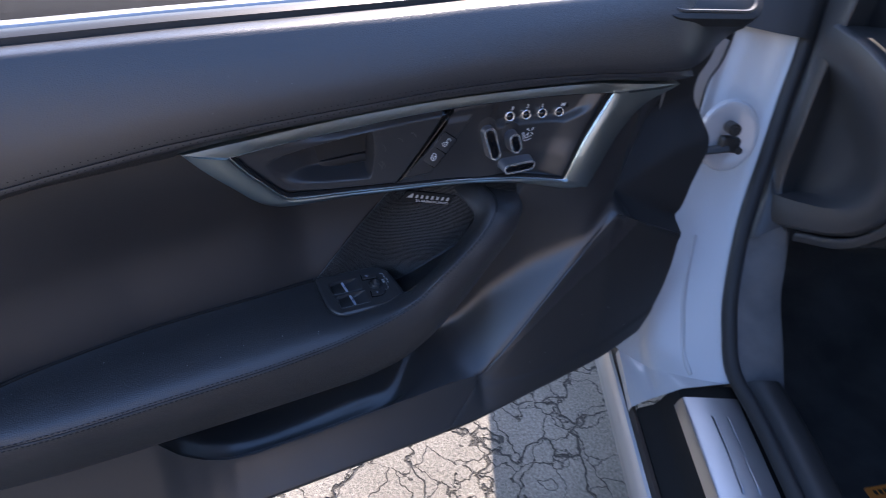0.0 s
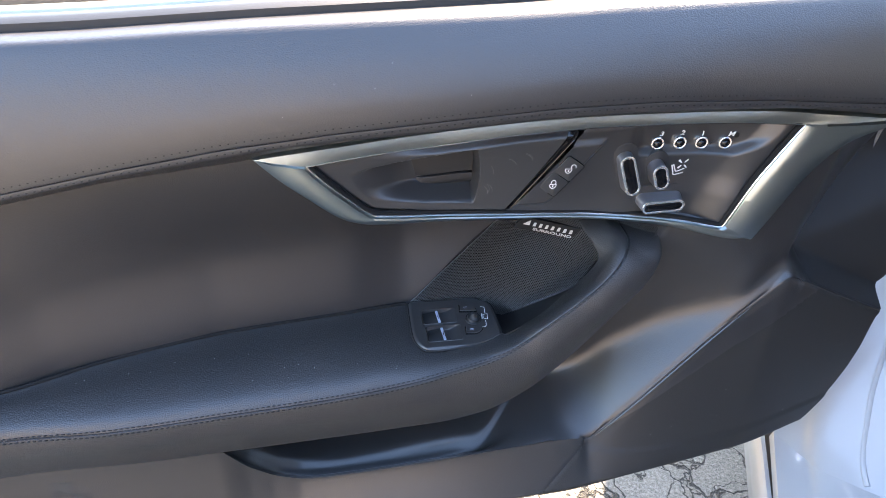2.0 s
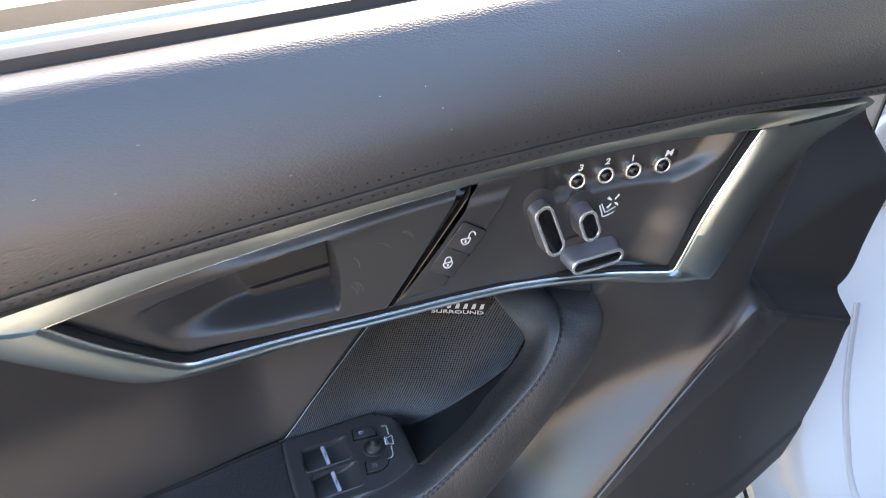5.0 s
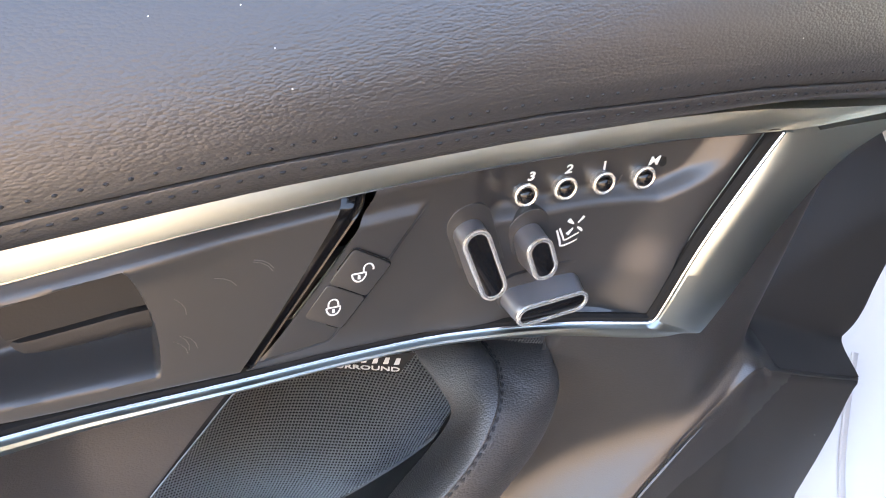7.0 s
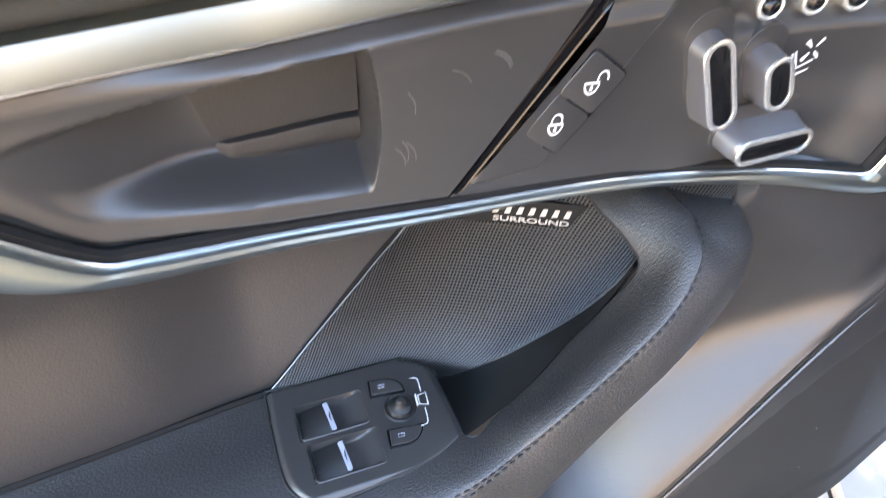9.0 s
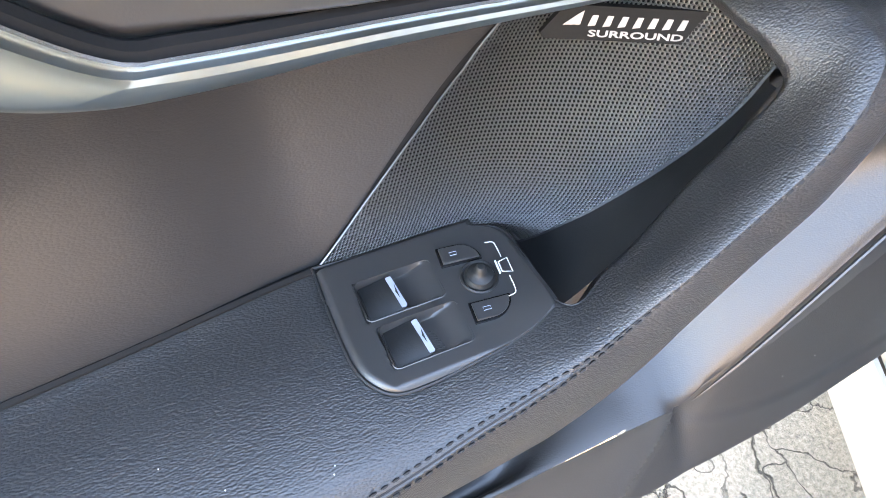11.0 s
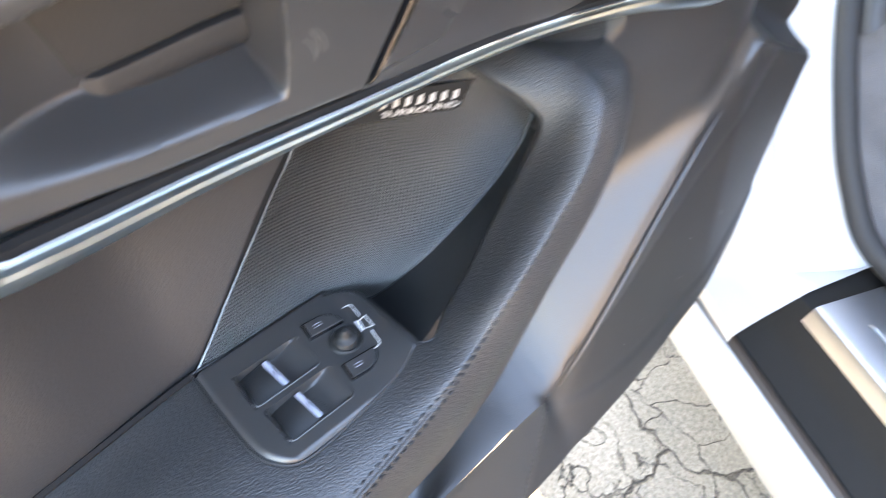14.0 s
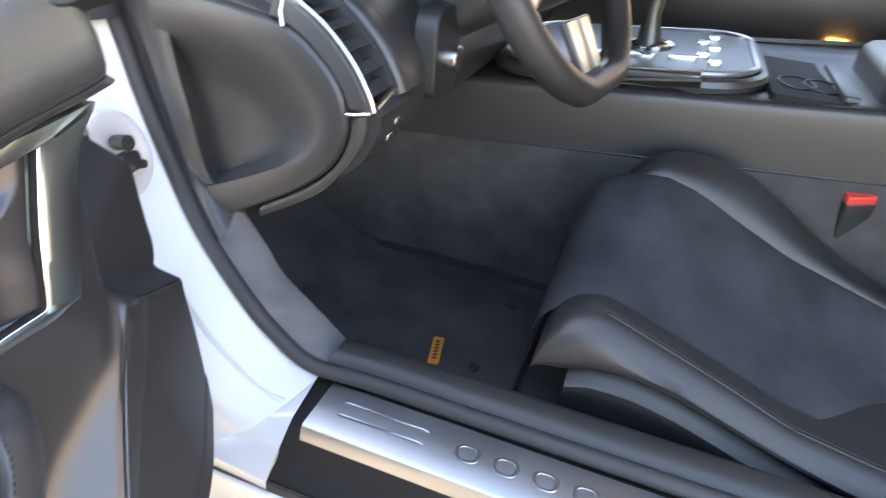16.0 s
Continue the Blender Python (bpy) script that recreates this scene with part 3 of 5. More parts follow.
# switch plate
PLATE_Y = table([-0.06, 0.005, 0.03, 0.06, 0.10, 0.13, 0.151, 0.17, 0.20], [0.0015, 0.004, 0.006, 0.0065, 0.0068, 0.0040, -0.0005, -0.0060, -0.0140], 0.012)


def y_plate(x, z):
    t, l = TOP_Z(min(x, 0.198)), LOW_Z(min(x, 0.16))
    rim, k = HOLLOW(x, z) + 0.010, smoothstep(0.0, 0.008, t - z) * smoothstep(-0.003, 0.002, z - l)
    y = rim * (1 - k) + max(rim - 0.006, PLATE_Y(x)) * k
    r = RIGHT_X(z) - x
    y += (HOLLOW(x, z) + 0.010 - y) * (1 - smoothstep(0.0, 0.034, r))
    y -= 0.004 * smoothstep(0.724, 0.700, z) * smoothstep(0.04, 0.08, x)
    y += 0.0075 * smoothstep(0.7385, 0.7475, z - (x - 0.09) * 0.03 - 0.55 * max(0.0, x - 0.158)) * smoothstep(0.062, 0.082, x) * smoothstep(0.004, 0.022, r)
    k = (x - DIV(z))
    y -= 0.0036 * smoothstep(0.040, 0.034, k) * smoothstep(0.002, 0.006, k) * smoothstep(0.695, 0.700, z) * smoothstep(0.762, 0.755, z)
    return y


rows = []
for u in np.linspace(0, 1, 150):
    col = []
    for v in np.linspace(0, 1, 70):
        zz = 0.690 + 0.093 * v
        x = DIV(zz) + 0.0030 + u * (RIGHT_X(min(0.7805, max(0.676, 0.676 + (zz - 0.690) * 1.12))) - DIV(zz) - 0.0030)
        l, t = LOW_Z(min(x, 0.163)), TOP_Z(min(x, 0.2))
        z = l + v * (t - l)
        col.append((x, y_plate(x, z), z))
    rows.append(col)
plate = part("switch_plate", loft(rows), PLASTIC, door, "satin black switch plate")

# lock buttons
lk = face_frame(0.0047, y_plate(0.0047, 0.727) + 0.0012, 0.7270, -37.0)
lock_pad = part("lock_surround", placed(slab(rounded(0.0208, 0.0398, 0.0025), 0, 0.0014, 0.0003), lk), GLOSS, door)
for sy, opened in ((0.0097, True), (-0.0097, False)):
    key = part("lock_button", placed(slab(rounded(0.0194, 0.0188, 0.0018), 0.0, 0.0020, 0.0004), lk @ Matrix.Translation((0, sy, 0))), PLASTIC, lock_pad, "flat black lock button with a white padlock sign")
    ic = lk @ Matrix.Translation((-0.0008, sy, 0.0021)) @ Matrix.Rotation(radians(34), 4, "Z")
    body_line = [(0.0030 * math.cos(a), 0.0044 * math.sin(a), 0) for a in np.linspace(math.pi, 2 * math.pi, 13)]
    dx = 0.0040 if opened else 0.0
    bow = [(-0.0021 + dx, -0.0002, 0), (-0.0021 + dx, 0.0022, 0), (-0.0014 + dx, 0.0038, 0), (0.0 + dx, 0.0044, 0), (0.0014 + dx, 0.0038, 0), (0.0021 + dx, 0.0022, 0), (0.0021 + dx, 0.0010 if opened else -0.0002, 0)]
    sign = join(tube([*body_line, body_line[0]], 0.00042, 5, 0.3, (0, 0, 1)), tube(spline(bow, 16), 0.0004, 5, 0.3, (0, 0, 1)), tube([(0, -0.0010, 0), (0, -0.0030, 0)], [0.0005, 0.0007], 6, 0.3, (0, 0, 1)))
    m = ic
    o = part("padlock_sign", placed(sign, m), WHITE_INK, lock_pad, "white padlock sign, open" if opened else "white padlock sign, closed")

# seat switches: satin body, bright rim, black face
for x, y_face, z, long, wide, turn, tilt in ((0.0668, -0.0040, 0.7265, 0.0395, 0.0138, 19, 10), (0.0955, -0.0055, 0.7240, 0.0240, 0.0136, 19, 8), (0.1025, -0.0115, 0.6960, 0.0125, 0.0400, 2, 4)):
    out = y_plate(x, z) - y_face
    fr = face_frame(x, y_face, z, turn, tilt) @ Matrix.Translation((0, 0, -out))
    rad = min(long, wide) * 0.45
    well = face_frame(x, y_plate(x, z), z + 0.0035, turn, 0)
    part("switch_well", placed(slab(rounded(wide + 0.008, long + 0.010, rad + 0.004, 8), -0.004, 0.0003, 0.0004), well), PLASTIC, plate)
    stack = ((-0.006, 1.10, 0.0022), (0.25 * out, 1.06, 0.0014), (0.55 * out, 1.02, 0.0004), (0.80 * out, 0.985, 0.0), (0.93 * out, 0.955, 0.0), (out, 0.90, 0.0))
    body = part("seat_switch", placed(loft([[(p[0] * f, p[1] * f + lift, h) for p in rounded(wide, long, rad, 9)] for h, f, lift in stack], around=True, caps=True), fr), SATIN_DARK, door, "satin grey seat switch with a bright rim and black face")
    rim = [(*p, out) for p in rounded(wide - 0.0022, long - 0.0022, rad - 0.0005, 9)]
    part("rim", placed(tube([*rim, rim[0]], 0.0013, 8, 0.8, (0, 0, 1)), fr), SATIN_WHITE, body, "pale satin rim")
    part("face", placed(slab(rounded(wide - 0.0034, long - 0.0034, rad - 0.001, 7), out - 0.001, out + 0.0004, 0.0003), fr), GLOSS, body, "gloss black face")

# memory buttons and their marks
BUTTONS = ((0.0920, 0.0130, 0.7495, 0.0940, 0.7580, "3"), (0.1115, 0.0108, 0.7505, 0.1128, 0.7590, "2"), (0.1305, 0.0083, 0.7512, 0.1310, 0.7587, "1"), (0.1510, 0.0053, 0.7520, 0.1545, 0.7600, "M"))
for x, y_base, z, mx, mz, mark in BUTTONS:
    fr = face_frame(x, y_base, z, 0, 8) @ Matrix.Rotation(radians(-8), 4, "Y")
    ring = [(0.0049 * math.cos(a), 0.0049 * math.sin(a), 0.0022) for a in np.linspace(0, 2 * math.pi, 25)]
    btn = part("memory_button", placed(join(tube([(0, 0, -0.003), (0, 0, 0.0020)], 0.0053, 24), tube(ring, 0.0011, 8, 1.0, (0, 0, 1))), fr), SATIN_WHITE, door, "small bright round memory button")
    dome = [[(r * math.cos(a), r * math.sin(a), h) for a in np.linspace(0, 2 * math.pi, 17)[:-1]] for r, h in ((0.0046, 0.0018), (0.0038, 0.0034), (0.0027, 0.0046), (0.0013, 0.0052), (0.0002, 0.0053))]
    part("dome", placed(loft(dome, around=True, caps=True), fr), GLOSS, btn, "gloss black domed centre")
    part("mark_" + mark.lower(), placed(letters(mark, 0.0060, 0.0002, 0.2 if mark != "1" else 0.0), face_frame(mx, y_plate(mx, mz) - 0.0016, mz, 0, 4) @ Matrix.Scale(1.2, 4, (1, 0, 0)) @ Matrix.Rotation(radians(-8), 4, "Y")), WHITE_INK, plate, "white " + mark, smooth=False)
part("slot", placed(tube([(-0.001, -0.005, 0), (0.001, 0.005, 0)], 0.0006, 5), face_frame(0.1415, y_plate(0.1415, 0.7495), 0.7495, -12, 6)), PLASTIC_DARK, plate)
part("indicator", placed(slab(rounded(0.005, 0.005, 0.0024), 0, 0.0006), face_frame(0.1600, y_plate(0.160, 0.759), 0.7590, 0, 6)), PLASTIC_DARK, plate)
seat_sign = join(tube(spline([(-0.0052, 0.0045, 0), (-0.0034, -0.001, 0), (-0.0022, -0.0040, 0), (0.0042, -0.0030, 0), (0.0058, -0.0008, 0)], 14), 0.0005, 5, 0.3, (0, 0, 1)),
                 tube(spline([(-0.0040, 0.0050, 0), (-0.0020, 0.0002, 0), (-0.0008, -0.0014, 0), (0.0050, 0.0004, 0)], 12), 0.00045, 5, 0.3, (0, 0, 1)),
                 *[tube([(0.0030 + 0.001 * dx, 0.0045 + 0.001 * dz, 0), (0.0030 + 0.0034 * dx, 0.0045 + 0.0034 * dz, 0)], [0.0004, 0.0010], 5, 0.3, (0, 0, 1)) for dx, dz in ((1, 1), (1, -1), (-1, 1), (-1, -1))])
part("seat_sign", placed(placed(seat_sign, Matrix.Scale(1.25, 4)), face_frame(0.1150, y_plate(0.1150, 0.7250) - 0.0005, 0.7250, 4)), WHITE_INK, plate, "white seat adjustment sign")

# armrest and grip, in one sweep
ARM_B = [(-0.8, -0.11, 0.553), (-0.66, -0.075, 0.554), (-0.505, -0.045, 0.555), (-0.417, -0.016, 0.555), (-0.316, 0.007, 0.555), (-0.206, 0.021, 0.554), (-0.128, 0.032, 0.551), (-0.078, 0.034, 0.547), (-0.046, 0.022, 0.547), (-0.037, -0.030, 0.560), (-0.016, -0.026, 0.568), (0.003, -0.021, 0.577), (0.022, -0.0155, 0.593), (0.040, -0.012, 0.611), (0.0525, -0.0115, 0.636), (0.0500, 0.003, 0.645), (0.047, 0.018, 0.647), (0.046, 0.034, 0.648)]
ARM_S = [(-0.79, -0.125, 0.545), (-0.65, -0.102, 0.545), (-0.492, -0.091, 0.544), (-0.4, -0.0925, 0.544), (-0.306, -0.0865, 0.544), (-0.207, -0.0795, 0.544), (-0.135, -0.071, 0.545), (-0.095, -0.065, 0.549), (-0.068, -0.0620, 0.554), (-0.045, -0.0590, 0.561), (-0.020, -0.054, 0.574), (0.001, -0.051, 0.592), (0.026, -0.047, 0.612), (0.050, -0.042, 0.635), (0.069, -0.029, 0.652), (0.080, -0.008, 0.655), (0.081, 0.006, 0.655), (0.080, 0.030, 0.654)]
ARM_L = [(-0.79, -0.09, 0.47), (-0.65, -0.08, 0.464), (-0.5, -0.07, 0.46), (-0.41, -0.066, 0.453), (-0.31, -0.064, 0.455), (-0.21, -0.062, 0.458), (-0.13, -0.062, 0.464), (-0.095, -0.061, 0.466), (-0.066, -0.060, 0.472), (-0.043, -0.059, 0.480), (-0.012, -0.053, 0.494), (0.018, -0.043, 0.512), (0.046, -0.036, 0.540), (0.070, -0.034, 0.577), (0.099, -0.028, 0.613), (0.1135, -0.018, 0.638), (0.116, -0.002, 0.648), (0.116, 0.022, 0.650)]
NB = 150
bs, ss, ls = spline(ARM_B, NB), spline(ARM_S, NB), spline(ARM_L, NB)
# rear of the switch panel the pad is flat; towards the top it rounds into a grip
rows, seam_path, seam_in, seam_out = [], [], [], []


def beside(row, k, step, far):
    """The point of a section that lies this far from its point k, going up or down the list."""
    left, p = far, Vector(row[k])
    while 0 < k + step < len(row):
        q = Vector(row[k + step])
        d = (q - p).length
        if d >= left:
            return p.lerp(q, left / d)
        left, p, k = left - d, q, k + step
    return p


for i, (b, s, l) in enumerate(zip(bs, ss, ls)):
    g, h = smoothstep(0.50, 0.64, i / (NB - 1)), smoothstep(0.47, 0.54, i / (NB - 1))
    q = 1 - 0.55 * smoothstep(0.32, 0.39, i / (NB - 1)) * smoothstep(0.62, 0.55, i / (NB - 1))
    top = s.lerp(b, 0.16) + Vector((0, -0.005 * g, 0.0085 * q - 0.002 * g))
    mid = s.lerp(b, 0.5) + Vector((0, -0.006 * g, 0.0075 * q + 0.0025 * g))
    far = s.lerp(b, 0.85) + Vector((0, -0.0035 * g, 0.0015 + 0.0035 * g))
    near = s.lerp(b, 0.96) + Vector((0, -0.0016 * g, 0.0006 + 0.0022 * g))
    front = s.lerp(l, 0.35) + Vector((0, -0.006 - 0.004 * g, 0))
    belly = s.lerp(l, 0.75) + Vector((0, -0.004 - 0.004 * g, 0))
    hook = smoothstep(0.76, 0.83, i / (NB - 1))
    sec = [b + Vector((0.020 * hook, 0.030 - 0.027 * h, -0.004 - 0.030 * h + 0.024 * hook)), b + Vector((0.006 * hook, 0.006 - 0.003 * h, -0.003 - 0.009 * h + 0.005 * hook)), b, near, far, mid, top, s.lerp(top, 0.22), s + Vector((0, 0.0022, -0.0004)), s.lerp(front, 0.14), front, belly, l, l + Vector((0, 0.008 + 0.004 * g, -0.002 + 0.003 * g)), l + Vector((0, 0.05 - 0.028 * g, 0.004 + 0.012 * g))]
    rows.append([tuple(v) for v in spline(sec, 50)])
    seam_path.append(Vector(rows[-1][28]))
    mid = sum((Vector(v) for v in rows[-1]), Vector()) / len(rows[-1])
    for line, step in ((seam_in, -1), (seam_out, 1)):
        p = beside(rows[-1], 28, step, 0.0030)
        line.append(p + (p - mid).normalized() * 0.0005)
arm = part("armrest", loft(rows, caps=True), LEATHER, door, "black leather armrest rising into a grip")
part("stitching", stitches(even(seam_in, 300), 0.0030, 0.0018, 0.00075), THREAD, arm, kind="stuff")
part("stitching", stitches(even(seam_out, 300), 0.0030, 0.0018, 0.00075), THREAD, arm, kind="stuff")

part("seam", tube(even(seam_path, 200), 0.0007, 6), THREAD, arm, "dark seam between the two rows of stitches")
part("armrest_joint", tube([b + Vector((0, -0.0012, 0.0006)) for b in bs[:62]], 0.0020, 6), MATT, arm, "dark joint behind the armrest")

# plain hollow between the loudspeaker cover and the grip
edge_m = even([(x, y_insert(x, z) - 0.004, z) for x, z in [(p.x, p.y) for p in spline([(-0.045, 0.524), (-0.025, 0.530), (-0.005, 0.553), (0.015, 0.567), (0.045, 0.583), (0.064, 0.603), (0.074, 0.622)], 40)]], 40)
edge_g = even(spline([(-0.0480, -0.0240, 0.5500), (-0.0385, -0.0295, 0.5575), (-0.0175, -0.0258, 0.5658), (0.0015, -0.0208, 0.5748), (0.0205, -0.0152, 0.5908), (0.0388, -0.0116, 0.6090), (0.0515, -0.0100, 0.6330)], 60), 40)
part("grip_hollow", loft([[a + Vector((0, 0.003, 0.002)), a, a.lerp(c, 0.3) + Vector((0, 0.002, -0.003)), a.lerp(c, 0.65) + Vector((0, 0.002, -0.003)), c, c + Vector((0.004, 0.001, 0.001))] for a, c in zip(edge_m, edge_g)]), PLASTIC_DARK, door, "plain matt black hollow behind the grip")

# window switch panel
PAD_Z = 0.5545
P_OUT = even([(p.x, p.y, 0) for p in spline([(-0.1285, 0.0300), (-0.089, 0.0275), (-0.060, 0.0255), (-0.047, 0.0225), (-0.0405, 0.0165), (-0.0385, 0.004), (-0.0375, -0.012), (-0.0372, -0.0270), (-0.0400, -0.0305), (-0.055, -0.0352), (-0.081, -0.0376), (-0.100, -0.0393), (-0.115, -0.0383), (-0.1225, -0.0320), (-0.1272, -0.0210), (-0.1285, 0.003), (-0.1285, 0.0300)], 110)], 100)
LEFT_E = between([Vector((p.y, p.x)) for p in P_OUT if p.x < -0.1165 or (p.y < -0.03 and p.x < -0.095)])
RIGHT_E = between([Vector((p.y, p.x)) for p in P_OUT if p.x > -0.053 or (p.y < -0.03 and p.x > -0.095)])


def z_panel(x, y, e):
    z = PAD_Z + 0.0022 - 0.0026 * (1 - smoothstep(0, 0.0035, e)) + 0.004 * smoothstep(-0.07, -0.035, x) * smoothstep(0.01, -0.03, y)
    for cy, x0 in ((0.0045, -0.1150), (-0.0192, -0.1125)):
        k = (x - x0) / 0.035
        if -0.02 < k < 1.02 and abs(y - cy) < 0.0102:
            rim = smoothstep(0, 0.0012, min(y - cy + 0.0102, cy + 0.0102 - y)) * smoothstep(-0.02, 0.02, k)
            z -= rim * (0.0055 if k < 0.55 else 0.0055 * (1 - smoothstep(0.55, 1.0, k) ** 1.3))
    return z


part("panel_end", loft([[(RIGHT_E(y) - 0.0004, y, PAD_Z + 0.0005 - d) for d in (0.0, 0.012, 0.045)] for y in np.linspace(-0.030, 0.0225, 40)]), MATT, door, "plain dark wall under the switch panel")
rows = []
for y in np.linspace(-0.0391, 0.0297, 74):
    a, b = LEFT_E(y), RIGHT_E(y)
    rows.append([(a + u * (b - a), y, z_panel(a + u * (b - a), y, min(u * (b - a), (1 - u) * (b - a), y + 0.0397, 0.0302 - y))) for u in np.linspace(0, 1, 90)])
part("panel_gap", tube([(p.x, p.y, PAD_Z - 0.0002) for p in P_OUT], 0.0008, 6), PLASTIC_DARK, door, "dark gap round the switch panel")
wpanel = part("window_switch_panel", loft(rows), PLASTIC, door, "satin black panel of window and mirror switches")
for cy, x0 in ((0.0045, -0.1150), (-0.0192, -0.1125)):
    lev = [[(x0 + 0.0015 + 0.0150 * u, cy + dy, PAD_Z - 0.0035 + dz + 0.0035 * u) for dy, dz in ((-0.0092, -0.004), (-0.0092, 0.0006), (-0.0080, 0.0014), (0, 0.0018), (0.0080, 0.0014), (0.0092, 0.0006), (0.0092, -0.004))] for u in np.linspace(0, 1, 6)]
    part("window_switch", loft(lev, caps=True), PLASTIC_DARK, wpanel, "black rocker with a pale blue-grey stripe")
    part("switch_stripe", placed(slab(rounded(0.0026, 0.0165, 0.0006), 0, 0.0010, 0.0003), Matrix.Translation((x0 + 0.0160, cy, PAD_Z + 0.0006)) @ Matrix.Rotation(radians(6), 4, "Z")), GREY_INK, wpanel, "pale blue-grey stripe", smooth=False)
    rim = [(x0 + 0.0175 + px, cy + py, PAD_Z + 0.0020) for px, py in rounded(0.0352, 0.0206, 0.0025, 5)]
    part("switch_rim", tube([*rim, rim[0]], 0.0005, 5), PLASTIC, wpanel)
kn = Matrix.Translation((-0.0630, -0.0030, PAD_Z + 0.0025))
prof = [(0.0086, -0.002), (0.0086, 0.0004), (0.0080, 0.0010), (0.0070, 0.0002), (0.0066, 0.0010), (0.0058, 0.0026), (0.0036, 0.0036), (0.0026, 0.0050), (0.0024, 0.0075), (0.0016, 0.0084), (0.0002, 0.0086)]
part("mirror_knob", placed(loft([[(r * math.cos(a), r * math.sin(a), h) for a in np.linspace(0, 2 * math.pi, 29)[:-1]] for r, h in prof], around=True, caps=True), kn), PLASTIC_DARK, wpanel, "round black mirror joystick")
for cx, cy, flip in ((-0.0665, 0.0110, 1), (-0.0645, -0.0195, -1)):
    outline = [(-0.0085, -0.0040)] + [(-0.0010 + 0.0092 * math.cos(a), -0.0040 + 0.0082 * math.sin(a)) for a in np.linspace(0, math.pi / 2, 9)] + [(-0.0085, 0.0042)]
    if flip < 0:
        outline = [(px, -py) for px, py in outline][::-1]
    fr = Matrix.Translation((cx, cy, PAD_Z + 0.0020 + 0.0012)) @ Matrix.Rotation(radians(-6), 4, "Z")
    well = part("button_well", placed(slab([(1.12 * a, 1.2 * b) for a, b in outline], -0.001, 0.0003), fr), GLOSS, wpanel, smooth=False)
    part("mirror_button", placed(slab(outline, 0, 0.0013, 0.0004), fr), PLASTIC, wpanel, "small black mirror button", smooth=False)
    mk = [(-0.0045, -0.0007, 0.0014), (-0.0012, -0.0007, 0.0014), (-0.0012, 0.0009, 0.0014), (-0.0045, 0.0009, 0.0014), (-0.0045, -0.0007, 0.0014)]
    part("button_mark", placed(tube(mk, 0.00016, 4), fr), GREY_INK, wpanel)
br = Matrix.Translation((-0.0518, -0.0030, PAD_Z + 0.0042)) @ Matrix.Rotation(radians(-6), 4, "Z")
sign = join(tube(spline([(-0.0030, 0.0150, -0.001), (0.0006, 0.0142, -0.0008), (0.0012, 0.0110, -0.0006), (0.0012, 0.0052, 0)], 10), 0.00026, 5, 0.4, (0, 0, 1)), tube(spline([(0.0012, -0.0052, 0.0004), (0.0012, -0.0110, 0.0006), (0.0004, -0.0142, 0.0008), (-0.0030, -0.0150, 0.0006)], 10), 0.00026, 5, 0.4, (0, 0, 1)),
            tube([(-0.001, 0.0030, 0), (0.0034, 0.0040, 0.0002), (0.0034, -0.0036, 0.0004), (-0.001, -0.0022, 0), (-0.001, 0.0030, 0)], 0.0003, 5, 0.4, (0, 0, 1)), tube([(-0.0022, -0.0030, 0), (-0.0022, 0.0040, 0)], 0.0005, 5, 0.4, (0, 0, 1)))
part("mirror_sign", placed(sign, br), WHITE_INK, wpanel, "white mirror sign")

# lower door card: pocket, sculpted ramp, groove and loudspeaker side, one moulding
FRONT_X = table([0.128, 0.180, 0.200, 0.212, 0.221, 0.242, 0.298, 0.336, 0.370, 0.388, 0.400, 0.415, 0.435, 0.460, 0.490, 0.515, 0.540, 0.552, 0.562, 0.580, 0.600, 0.620, 0.640, 0.660, 0.695, 0.735, 0.758, 0.775, 0.824, 0.85],
                [-0.80, -0.80, -0.45, -0.217, -0.077, 0.058, 0.190, 0.260, 0.315, 0.342, 0.358, 0.372, 0.383, 0.391, 0.395, 0.394, 0.393, 0.400, 0.412, 0.416, 0.422, 0.434, 0.446, 0.448, 0.442, 0.438, 0.450, 0.452, 0.451, 0.45], 0.008)
FOOT = table([-0.80, -0.332, -0.325, -0.310, -0.285, -0.257, -0.230, -0.157, 0.034, 0.060, 0.073, 0.253, 0.28, 0.32, 0.36, 0.40, 0.50], [0.460, 0.456, 0.444, 0.418, 0.394, 0.380, 0.378, 0.382, 0.402, 0.4015, 0.3945, 0.612, 0.599, 0.579, 0.560, 0.541, 0.536], 0.006)
CAVE = table([0.55, 0.600, 0.615, 0.68, 0.74, 0.80], [0.248, 0.250, 0.252, 0.266, 0.298, 0.345], 0.03)
FOOT_SOFT = table([-0.80, -0.332, -0.325, -0.310, -0.285, -0.257, -0.230, -0.157, 0.034, 0.073, 0.253, 0.40], [0.460, 0.456, 0.444, 0.418, 0.394, 0.380, 0.378, 0.382, 0.402, 0.396, 0.612, 0.66], 0.035)
WALL_Y = table([-0.80, -0.02, 0.05, 0.10, 0.15, 0.190, 0.215, 0.25, 0.285, 0.35], [0.045, 0.034, 0.022, 0.014, 0.003, -0.013, -0.025, -0.016, 0.006, 0.02], 0.016)
RAMP_SLOPE = table([-0.80, 0.02, 0.048, 0.075, 0.10, 0.15, 0.21, 0.40], [9.0, 9.0, 3.0, 1.9, 1.4, 1.3, 1.3, 1.3], 0.012)
UNDER_GRIP = table([-0.80, -0.04, 0.018, 0.046, 0.07, 0.10, 0.13], [0.47, 0.48, 0.512, 0.54, 0.577, 0.613, 0.65])
